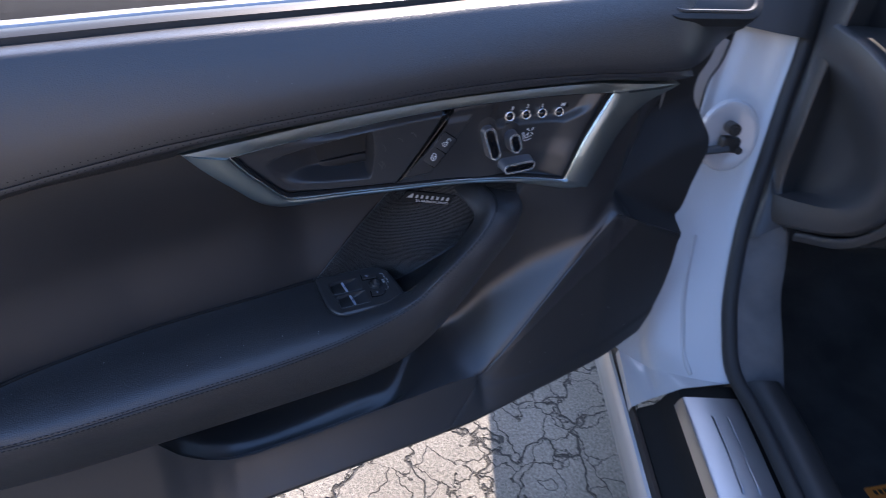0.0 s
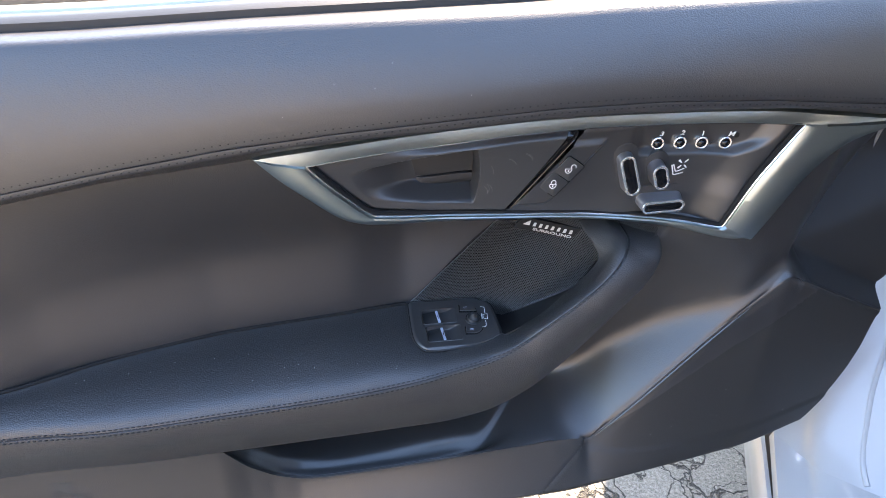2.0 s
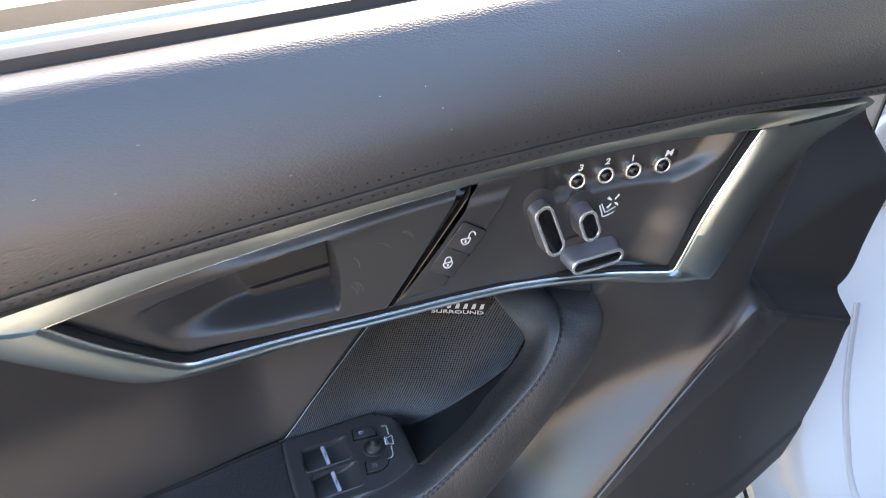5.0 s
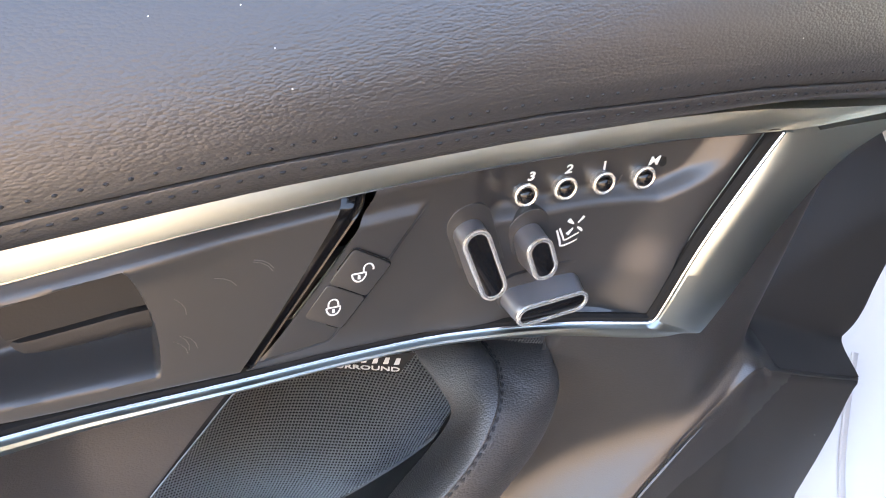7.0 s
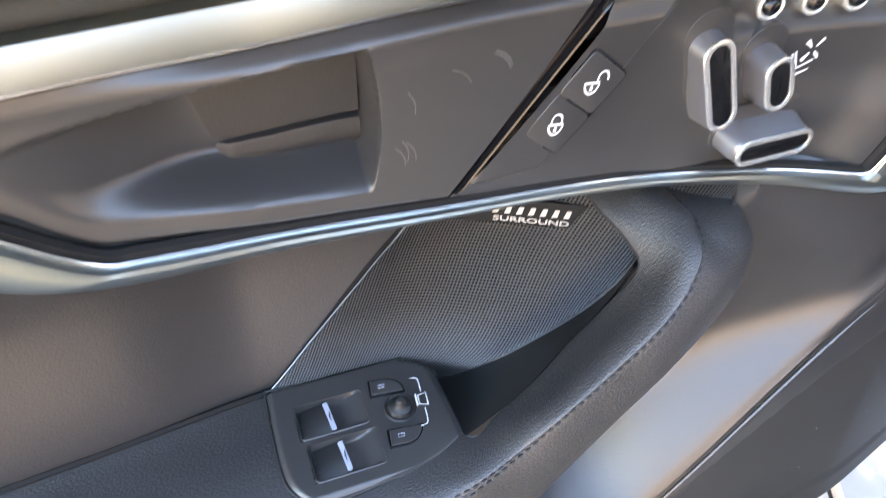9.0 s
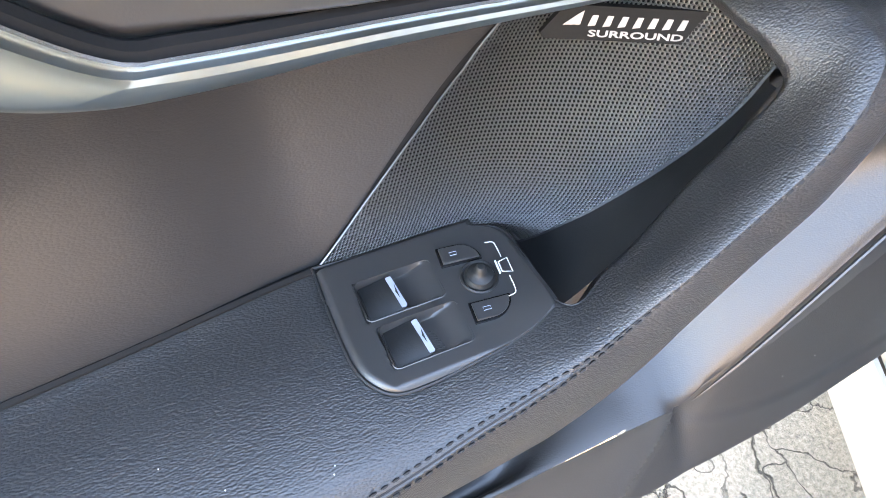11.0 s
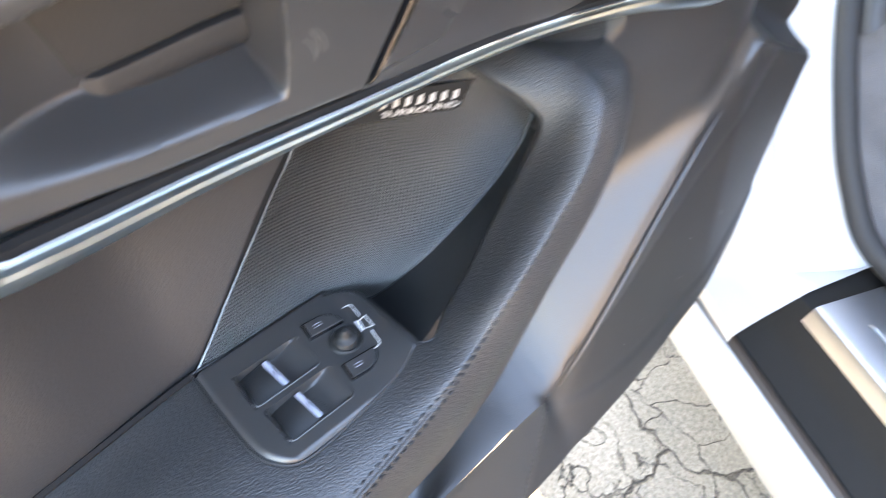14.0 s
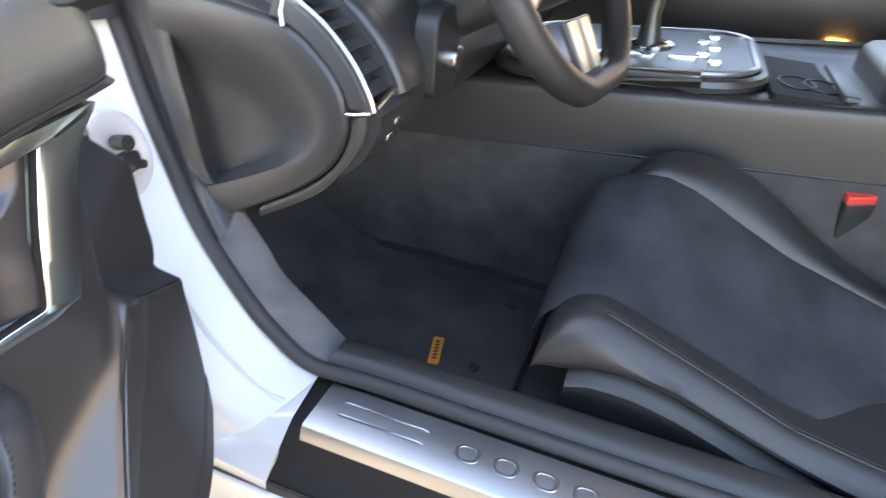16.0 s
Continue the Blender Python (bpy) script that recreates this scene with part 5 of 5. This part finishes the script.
for x, y in ((0.263, -0.134), (0.476, -0.148)):
    part("clip", placed(join(tube([(0.009 * math.cos(a), 0.009 * math.sin(a), 0.003) for a in np.linspace(0, 2 * math.pi, 17)], 0.003, 6, 1, (0, 0, 1)), slab(rounded(0.014, 0.014, 0.006), 0, 0.002)), CAR @ Matrix.Translation((x, y, 0.2045))), PLASTIC_DARK, mat, "round black fixing")

# dashboard: end cap, fascia with a vent, knee panel
dash = thing("dashboard", "black dashboard with a rounded end and a bright-edged vent", "dashboard")
def ellipse_rows(c, ry, rz, x_list, power=2.4, tilt=0):
    rows = []
    for x, s in x_list:
        r = []
        for a in np.linspace(0, 2 * math.pi, 41)[:-1]:
            ca, sa = math.cos(a), math.sin(a)
            y, z = ry * s * math.copysign(abs(ca) ** (2 / power), ca), rz * s * math.copysign(abs(sa) ** (2 / power), sa)
            t = radians(tilt)
            r.append((x, c[0] + y * math.cos(t) - z * math.sin(t), c[1] + y * math.sin(t) + z * math.cos(t)))
        rows.append(r)
    return rows


def side_line(pts, x, n=48):
    return even(spline([(x, y, z) for y, z in pts], 120), n)


CAP = [(0.275, 0.812), (0.200, 0.813), (0.138, 0.806), (0.087, 0.796), (0.048, 0.770), (0.019, 0.734), (0.010, 0.691), (0.027, 0.644), (0.068, 0.603), (0.138, 0.559), (0.20, 0.526), (0.25, 0.505)]
DISH = [(0.275, 0.772), (0.209, 0.777), (0.150, 0.771), (0.094, 0.754), (0.061, 0.725), (0.047, 0.690), (0.059, 0.656), (0.101, 0.624), (0.150, 0.598), (0.200, 0.574), (0.26, 0.548)]
FLOOR = [(0.310, 0.724), (0.270, 0.718), (0.203, 0.700), (0.155, 0.680), (0.137, 0.652), (0.150, 0.624), (0.180, 0.598), (0.237, 0.566), (0.29, 0.545)]
cap_c, hol_c, flo_c = side_line(CAP, 0.0), side_line(DISH, 0.0), side_line(FLOOR, 0.0)
mid_c = Vector((0.0, 0.29, 0.635))
rows = []
for a, h, g in zip(cap_c, hol_c, flo_c):
    rows.append([tuple(v + Vector((x, 0, 0))) for v, x in ((a, 0.140), (a, 0.064), (a, 0.055), (a.lerp(h, 0.10), 0.050), (a.lerp(h, 0.4), 0.048), (a.lerp(h, 0.75), 0.048), (h, 0.050), (h.lerp(g, 0.14), 0.054), (h.lerp(g, 0.45), 0.067), (h.lerp(g, 0.8), 0.080), (g, 0.085), (g.lerp(mid_c, 0.12), 0.087), (g.lerp(mid_c, 0.5), 0.088), (g.lerp(mid_c, 0.98), 0.088))])
part("end_cap", loft(rows), CABIN_PLASTIC, dash, "rounded end cover with a hollowed middle", m=CAR)
rows = []
for x in np.linspace(0.132, 1.25, 42):
    b = 0.012 * smoothstep(0.07, 0.16, x)
    rows.append([tuple(v) for v in spline([(x, 0.26, 0.545), (x, 0.14, 0.556), (x, 0.07, 0.592), (x, 0.025 - b, 0.640), (x, 0.000 - b, 0.700), (x, 0.012 - b, 0.752), (x, 0.045, 0.800), (x, 0.085, 0.838), (x, 0.16, 0.872), (x, 0.40, 0.90), (x, 0.62, 0.92)], 36)])
part("fascia", loft(rows, caps=True), CABIN_PLASTIC, dash, "satin black fascia", m=CAR)
# lower strip that runs round the foot of the end cover
low_a = even([p for p in cap_c if p.y < 0.145 and p.z < 0.712], 36)
low_b = even(spline([(0, -0.014, 0.710), (0, -0.010, 0.680), (0, 0.009, 0.645), (0, 0.055, 0.592), (0, 0.143, 0.536)], 80), 36)
part("knee_strip", loft([[tuple(v) for v in spline([a + Vector((0.085, 0, 0)), a.lerp(c, 0.10) + Vector((0.066, 0, 0)), a.lerp(c, 0.16) + Vector((0.056, 0, 0)), a.lerp(c, 0.5) + Vector((0.053, 0, 0)), a.lerp(c, 0.9) + Vector((0.057, 0, 0)), c + Vector((0.064, 0, 0)), c + Vector((0.12, 0.006, 0.004))], 16)] for a, c in zip(low_a, low_b)], caps=True), CABIN_PLASTIC, dash, "curved black lower strip", m=CAR)
# air vent, with its bright edge towards the door
edge_t = spline([(0.060, 0.100, 0.834), (0.060, 0.074, 0.820), (0.060, 0.043, 0.800), (0.060, 0.011, 0.768), (0.060, -0.010, 0.735), (0.060, -0.018, 0.714)], 36)
up_a = even([p for p in cap_c if p.y < 0.12 and p.z > 0.705], 36)
part("vent_side", loft([[a + Vector((0.070, 0, 0)), a + Vector((0.057, -0.001, 0.001)), a.lerp(Vector((0, c.y, c.z)), 0.15) + Vector((0.053, 0, 0)), a.lerp(Vector((0, c.y, c.z)), 0.9) + Vector((0.056, 0, 0)), c + Vector((0.006, 0.004, 0))] for a, c in zip(up_a, edge_t)]), CABIN_PLASTIC, dash, "plain black side of the vent", m=CAR)
vent = part("air_vent", loft([[p + Vector((0.002, 0.03, -0.01)), p + Vector((0.006, 0.008, 0)), p + Vector((0.010, 0.024, -0.014)), p + Vector((0.074, 0.026, -0.012)), p + Vector((0.076, 0.0, 0.004)), p + Vector((0.082, 0.01, 0.0))] for p in edge_t]), PLASTIC_DARK, dash, "tall air vent", m=CAR)
for k in range(6):
    p = edge_t[3 + 5 * k]
    d = (edge_t[4 + 5 * k] - p).normalized()
    nrm = Vector((0, d.z, -d.y))
    if nrm.y > 0:
        nrm = -nrm
    part("slat", loft([[p + Vector((x, 0, 0)) - nrm * 0.004 + d * u + nrm * h for u, h in ((-0.0085, -0.012), (-0.0075, -0.010), (0.0075, 0.000), (0.0085, -0.001), (0.0078, -0.003), (-0.0082, -0.0145))] for x in (0.009, 0.074)], around=True, caps=True), CABIN_PLASTIC, vent, m=CAR, smooth=False)
part("vent_trim", tube(edge_t, 0.0056, 8, 0.55, (1, 0, 0)), CHROME, vent, "bright edge of the vent", m=CAR)
part("vent_trim", tube([edge_t[2], (0.053, 0.094, 0.812), (0.050, 0.090, 0.797)], 0.0028, 8), CHROME, vent, "bright upper end of the vent edge", m=CAR)
part("vent_trim", tube([edge_t[-1], (0.054, 0.000, 0.710), (0.051, 0.011, 0.709)], 0.0026, 8), CHROME, vent, "bright lower end of the vent edge", m=CAR)
part("vent_surround", loft([[tuple(v) for v in spline([p + Vector((0.074, 0.014, -0.004)), p + Vector((0.078, -0.004, 0.004)), p + Vector((0.090, -0.008, 0.006)), p + Vector((0.112, -0.006, 0.006)), p + Vector((0.122, -0.006, 0.004)), p + Vector((0.128, 0.03, 0))], 14)] for p in edge_t]), CABIN_PLASTIC, vent, "moulded surround of the vent", m=CAR)
part("vent_wheel", tube([edge_t[34] + Vector((0.012, -0.002, 0)), edge_t[31] + Vector((0.060, -0.006, 0.006))], 0.004, 8), CHROME, vent, "bright vent thumbwheel", m=CAR)
fuse = part("lower_fascia", loft([[(x, -0.012, 0.715), (x, -0.026, 0.708), (x, -0.026, 0.690), (x, -0.006, 0.650), (x, 0.018, 0.625), (x, 0.05, 0.61)] for x in np.linspace(0.068, 0.165, 6)], caps=True), CABIN_PLASTIC, dash, "small black panel under the vent", m=CAR)
for x, z in ((0.095, 0.676), (0.118, 0.690)):
    part("fuse_button", placed(slab(rounded(0.012, 0.008, 0.002), 0, 0.003, 0.001), CAR @ Matrix.Translation((x, -0.024, z)) @ Matrix.Rotation(radians(90), 4, "X")), CHROME, fuse)
knob_c = CAR @ Matrix.Translation((0.292, -0.022, 0.738)) @ Matrix.Rotation(radians(90), 4, "X")
knob = part("lamp_switch", placed(slab(rounded(0.100, 0.130, 0.03, 6), -0.03, 0.003, 0.004), knob_c), PLASTIC_DARK, dash, "black lamp switch panel")
part("knob", placed(loft([[(r * math.cos(a), r * math.sin(a), h) for a in np.linspace(0, 2 * math.pi, 25)[:-1]] for r, h in ((0.019, 0), (0.019, 0.014), (0.017, 0.016), (0.002, 0.016))], around=True, caps=True), knob_c @ Matrix.Translation((0.005, -0.008, 0.003))), CHROME, knob, "bright rotary knob")

# steering wheel
wheel = thing("steering_wheel", "black leather steering wheel with satin spokes", "steering wheel")
WC = CAR @ Matrix.Translation((0.335, -0.150, 0.880)) @ Matrix.Rotation(radians(-10), 4, "Z") @ Matrix.Rotation(radians(60), 4, "X")
ringp = [(0.187 * math.cos(a), max(-0.178, 0.187 * math.sin(a)), 0) for a in np.linspace(0, 2 * math.pi, 73)]
part("rim", placed(tube(ringp, 0.0205, 14, 1.15, (0, 0, 1)), WC), SEAT_LEATHER, wheel, "black leather rim")
part("hub", placed(slab(rounded(0.15, 0.12, 0.04, 6), -0.05, 0.01, 0.012), WC), PLASTIC, wheel, "black hub")
for a in (200, 340):
    d = Vector((math.cos(radians(a)), math.sin(radians(a)), 0))
    part("spoke", placed(tube([d * 0.07, d * 0.12 + Vector((0, 0, 0.004)), d * 0.176], [0.018, 0.014, 0.017], 8, 0.4, (0, 0, 1)), WC), SATIN, wheel, "satin metal spoke")
part("lower_spoke", placed(slab([(-0.046, -0.085), (-0.034, -0.172), (0.034, -0.172), (0.046, -0.085)], -0.010, -0.001, 0.004), WC), PLASTIC, wheel, "black lower spoke")
for x in (-0.024, 0.024):
    part("spoke_inlay", placed(slab([(x - 0.016, -0.088), (x - 0.010, -0.158), (x + 0.010, -0.158), (x + 0.016, -0.088)], -0.002, 0.0012, 0.001), WC), SATIN, wheel, "satin strip on the lower spoke")
part("column", placed(tube([(0, 0, -0.03), (0, 0, -0.22)], 0.05, 16), WC), PLASTIC, wheel)
part("stalk", placed(tube([(-0.05, 0.0, -0.06), (-0.17, 0.03, -0.05)], [0.008, 0.010], 8), WC), PLASTIC, wheel, "black column stalk")

# centre console
console = thing("centre_console", "black centre console with a gear lever and cup holder", "console")
rows = []
for y in np.linspace(-1.1, 0.55, 36):
    t = 0.672 - 0.10 * (y + 0.42)
    rows.append([tuple(v) for v in spline([(0.585, y, 0.19), (0.578, y, 0.40), (0.566, y, t - 0.105), (0.562, y, t - 0.02), (0.570, y, t), (0.60, y, t + 0.004), (0.98, y, t + 0.004), (1.02, y, t - 0.02), (1.03, y, 0.19)], 30)])
part("console_body", loft(rows, caps=True), CABIN_PLASTIC, console, m=CAR)
part("console_side", loft([[(0.586, y, 0.19), (0.570, y, 0.40), (0.5625, y, 0.530 - 0.10 * (y + 0.35)), (0.568, y, 0.544 - 0.10 * (y + 0.35))] for y in np.linspace(-1.1, 0.45, 26)]), CARPET, console, "black carpeted lower side", m=CAR)
part("console_seam", tube([(0.568, y, 0.546 - 0.10 * (y + 0.35)) for y in np.linspace(-1.0, -0.02, 20)], 0.0025, 6), PLASTIC_DARK, console, m=CAR)
pan = CAR @ Matrix.Translation((0.79, -0.245, 0.690)) @ Matrix.Rotation(radians(-5), 4, "X")
panel = part("shift_panel", placed(slab(rounded(0.40, 0.45, 0.09, 12), -0.03, 0.0, 0.006), pan), CABIN_PLASTIC, console, "dark shift panel")
ed = [(*p, 0.0) for p in rounded(0.405, 0.455, 0.092, 14)]
part("panel_trim", placed(tube([*ed, ed[0]], 0.0060, 8), pan), SATIN_DARK, panel, "bright edge of the panel")
ed = [(*p, -0.018) for p in rounded(0.425, 0.475, 0.10, 14)]
part("panel_skirt", placed(tube([*ed, ed[0]], 0.013, 8), pan), PLASTIC, panel)
part("gear_lever", placed(join(tube([(0, -0.03, 0), (0, -0.03, 0.06), (0, -0.035, 0.10)], [0.026, 0.016, 0.018], 12), loft([[(r * math.cos(a), -0.036 + 1.3 * r * math.sin(a), h) for a in np.linspace(0, 2 * math.pi, 21)[:-1]] for r, h in ((0.012, 0.09), (0.028, 0.10), (0.034, 0.13), (0.028, 0.16), (0.010, 0.17))], around=True, caps=True)), pan), PLASTIC, panel, "black gear lever")
part("lever_collar", placed(tube([(0.035 * math.cos(a), -0.03 + 0.045 * math.sin(a), 0.003) for a in np.linspace(0, 2 * math.pi, 25)], 0.006, 6), pan), CHROME, panel, "bright collar round the gear lever")
for k in range(5):
    part("console_button", placed(slab(rounded(0.040, 0.022, 0.005), 0, 0.006, 0.002), pan @ Matrix.Translation((-0.12 + 0.06 * k, -0.155 + 0.02 * (k % 2), 0))), CHROME, panel, "small bright button")
for k in range(3):
    part("console_button", placed(slab(rounded(0.026, 0.050, 0.006), 0, 0.006, 0.002), pan @ Matrix.Translation((-0.10, -0.10 + 0.075 * k, 0))), CHROME, panel, "small bright button")
cup = CAR @ Matrix.Translation((0.72, -0.570, 0.692))
# solid slab: its flat black stands for the shade in the open tray
holder = part("cup_holder", placed(slab(rounded(0.30, 0.155, 0.012), -0.02, 0.003, 0.001), cup), MATT, console, "flat black slab, coloured like the shaded depth of a cup holder")
part("holder_divider", placed(slab(rounded(0.25, 0.022, 0.004), 0, 0.012, 0.003), cup @ Matrix.Translation((0, -0.045, 0))), CABIN_PLASTIC, holder, "grey divider across the tray")
part("holder_edge", placed(tube([(-0.15, -0.080, 0.003), (-0.15, 0.080, 0.003)], 0.003, 6), cup), CABIN_PLASTIC, holder)
for y in (0.03, -0.012):
    part("cup_ring", placed(tube([(0.045 * math.cos(a) - 0.05, y + 0.030 * math.sin(a), 0.004) for a in np.linspace(0, 2 * math.pi, 25)], 0.002, 5), cup), PLASTIC_DARK, holder)
part("armrest_lid", placed(slab(rounded(0.32, 0.34, 0.05, 7), -0.03, 0.055, 0.026), CAR @ Matrix.Translation((0.735, -0.825, 0.702))), SEAT_LEATHER, console, "grey leather armrest lid")

# driver's seat: cushion, bolsters, base
seat = thing("driver_seat", "black leather seat with a suede middle", "car seat")
SX = 0.335
OUT_Z = table([-1.0, -0.71, -0.66, -0.591, -0.51, -0.432, -0.335, -0.29], [0.345, 0.362, 0.371, 0.384, 0.417, 0.446, 0.481, 0.478])
IN_Z = table([-1.0, -0.752, -0.69, -0.613, -0.577, -0.51, -0.449, -0.384, -0.345, -0.29], [0.37, 0.424, 0.451, 0.495, 0.522, 0.562, 0.584, 0.584, 0.572, 0.545])
BOUND_Z = table([-1.0, -0.742, -0.678, -0.585, -0.486, -0.424, -0.363, -0.29], [0.36, 0.424, 0.444, 0.472, 0.518, 0.549, 0.566, 0.548])
BOT_Z = table([-1.0, -0.70, -0.596, -0.521, -0.444, -0.383, -0.331, -0.29], [0.31, 0.325, 0.354, 0.379, 0.405, 0.417, 0.415, 0.400])


def seat_rows(section, y1, n=30, nose=0.10, low=0.36, blunt=2.6):
    rows = []
    for y in list(np.linspace(-1.0, y1 - nose, n)) + [y1 - nose + nose * math.sin(a) for a in np.linspace(0.1, math.pi / 2, 12)]:
        k = max(0.0, (y - (y1 - nose)) / nose)
        f_ = max(0.0, 1 - k ** blunt) ** 0.5
        rows.append([tuple(v) for v in spline([(x, y, low + (z - low) * f_) for x, z in section(min(y, -0.29))], 22)])
    return rows


def mid_section(y):
    a, b_ = OUT_Z(y) - 0.016, BOUND_Z(y)
    return [(0.180, a - 0.010), (0.200, a), (0.255, a + 0.24 * (b_ - a) - 0.010), (0.325, a + 0.5 * (b_ - a) - 0.016), (0.395, a + 0.78 * (b_ - a) - 0.010), (0.445, b_ - 0.002), (0.470, b_ - 0.006)]


part("seat_middle", loft(seat_rows(mid_section, -0.228, nose=0.12, low=0.34, blunt=4.5)), SUEDE, seat, "charcoal suede seat middle", m=CAR)
outer_b = part("bolster", loft(seat_rows(lambda y: [(0.122, BOT_Z(y) - 0.006), (0.104, BOT_Z(y) - 0.002), (0.096, BOT_Z(y) + 0.012), (0.100, OUT_Z(y) - 0.026), (0.122, OUT_Z(y) - 0.004), (0.138, OUT_Z(y)), (0.160, OUT_Z(y) - 0.001), (0.188, OUT_Z(y) - 0.008), (0.204, OUT_Z(y) - 0.018), (0.206, OUT_Z(y) - 0.04)], -0.250, nose=0.075, low=0.385)), SEAT_LEATHER, seat, "black leather side bolster", m=CAR)
for x, dz in ((0.1335, 0.0012), (0.1415, 0.0028)):
    part("stitching", stitches([(x, y, OUT_Z(y) + dz - 0.0008) for y in np.linspace(-0.95, -0.325, 120)], 0.0034, 0.0018, 0.0007), THREAD, outer_b, m=CAR, kind="stuff")
part("piping", tube([(0.1375, y, OUT_Z(y) - 0.0004) for y in np.linspace(-0.95, -0.325, 80)], 0.0016, 6), PLASTIC_DARK, outer_b, "raised seam along the bolster", m=CAR)
part("edge_seam", tube([(0.2015, y, OUT_Z(y) - 0.0155) for y in np.linspace(-0.95, -0.33, 60)], 0.0022, 5), THREAD, outer_b, m=CAR)
part("bolster", loft(seat_rows(lambda y: [(0.446, BOUND_Z(y) - 0.03), (0.448, BOUND_Z(y) - 0.002), (0.462, BOUND_Z(y) + 0.35 * (IN_Z(y) - BOUND_Z(y)) + 0.008), (0.490, IN_Z(y) - 0.004), (0.518, IN_Z(y) + 0.001), (0.545, IN_Z(y) - 0.012), (0.558, min(IN_Z(y) - 0.05, 0.50)), (0.560, 0.34)], -0.275, nose=0.09, low=0.40)), SEAT_LEATHER, seat, "black leather side bolster", m=CAR)
for y0, y1 in ((-0.505, -0.505), (-0.560, -0.760)):
    pts = []
    for k in np.linspace(0, 1, 40):
        x = 0.215 + 0.235 * k if y0 > -0.5 else SX + 0.012
        y = y0 + (y1 - y0) * k - (0.02 * math.sin(math.pi * k) if y0 > -0.5 else 0)
        zs_ = spline([(x_, 0, z_) for x_, z_ in mid_section(y)], 60)
        pts.append((x, y, float(np.interp(x, [p.x for p in zs_], [p.z for p in zs_]))))
    part("cross_seam", tube(pts, 0.0017, 5), THREAD, seat, m=CAR)
part("seat_base", loft([[tuple(v) for v in spline([(0.135, y, 0.25), (0.116, y, BOT_Z(y) - 0.080), (0.102, y, BOT_Z(y) - 0.040), (0.106, y, BOT_Z(y) - 0.032), (0.122, y, BOT_Z(y) - 0.016), (0.150, y, BOT_Z(y) - 0.006)], 14)] for y in np.linspace(-1.0, -0.30, 24)]), PLASTIC_DARK, seat, "black plastic side shield", m=CAR)
part("seat_under", slab([(0.16, -1.0), (0.52, -1.0), (0.52, -0.33), (0.16, -0.33)], 0.19, 0.36), PLASTIC_DARK, seat, m=CAR, smooth=False)
part("backrest", loft(ellipse_rows((-1.12, 0.72), 0.10, 0.42, ((SX - 0.24, 0.85), (SX - 0.22, 1.0), (SX - 0.13, 1.0), (SX + 0.13, 1.0), (SX + 0.22, 1.0), (SX + 0.24, 0.85)), 3, -14), around=True, caps=True), SEAT_LEATHER, seat, "black leather backrest", m=CAR)

buckle = thing("belt_buckle", "black seat belt buckle with a red button", "seat belt")
bk = CAR @ Matrix.Translation((0.565, -0.678, 0.548)) @ Matrix.Rotation(radians(-6), 4, "X") @ Matrix.Rotation(radians(-14), 4, "Y") @ Matrix.Rotation(radians(14), 4, "Z")
part("buckle_body", placed(slab(rounded(0.026, 0.050, 0.008), -0.17, 0.0, 0.004), bk), PLASTIC_DARK, buckle)
part("red_button", placed(slab(rounded(0.022, 0.046, 0.005), -0.002, 0.014, 0.004), bk), RED, buckle, "red release button")

# shell that closes the cabin: roof, far door, bulkhead, windscreen surround
part("roof", loft([[tuple(v) for v in spline([(0.05, y, 1.14), (0.2, y, 1.24), (0.7, y, 1.28), (1.2, y, 1.24), (1.36, y, 1.12)], 14)] for y in np.linspace(-1.3, -0.25, 8)]), PAINT, car, "white roof", m=CAR)
rows = [[p + Vector((0.035 * math.cos(a), 0.028 * math.sin(a), 0.022 * math.sin(a))) for a in np.linspace(0, 2 * math.pi, 13)[:-1]] for p in spline([(0.045, 0.50, 0.88), (0.075, 0.26, 0.99), (0.115, -0.02, 1.10), (0.150, -0.27, 1.175)], 16)]
part("windscreen_pillar", loft(rows, around=True, caps=True), PAINT, car, "white painted windscreen pillar", m=CAR)
# opaque sheet instead of clear glass, so no sun falls into the cabin
part("screen", loft([[(0.10, 0.45, 0.92), (0.7, 0.52, 0.92), (1.30, 0.45, 0.92)], [(0.12, -0.26, 1.18), (0.7, -0.24, 1.275), (1.28, -0.26, 1.18)]]), material("opaque_screen", (0.02, 0.025, 0.025), 0.08), car, "opaque dark sheet for the windscreen, keeps the sun out", m=CAR)
part("far_door", loft([[(1.24, y, 0.25), (1.22, y, 0.45), (1.26, y, 0.62), (1.22, y, 0.70), (1.24, y, 0.84), (1.30, y, 0.87)] for y in np.linspace(-1.2, 0.3, 8)]), VINYL, car, "black inner panel of the far door", m=CAR)
part("bulkhead", loft([[(0.0, -1.3, z), (1.4, -1.3, z)] for z in (0.19, 1.24)]), CARPET, car, m=CAR, smooth=False)
part("far_floor", loft([[(0.90, y, 0.19), (1.30, y, 0.19)] for y in (-1.3, 0.5)]), CARPET, car, m=CAR, smooth=False)
LAMP = material("courtesy_glow", (0.9, 0.5, 0.15), 0.4)
LAMP.node_tree.nodes["Principled BSDF"].inputs["Emission Color"].default_value = (1.0, 0.55, 0.15, 1)
LAMP.node_tree.nodes["Principled BSDF"].inputs["Emission Strength"].default_value = 6.0
lamp = thing("courtesy_light", "small amber light low on the far door", "lamp")
part("lens", placed(slab(rounded(0.012, 0.045, 0.005), 0, 0.004, 0.001), CAR @ Matrix.Translation((1.215, -0.69, 0.68)) @ Matrix.Rotation(radians(-90), 4, "Y")), LAMP, lamp)
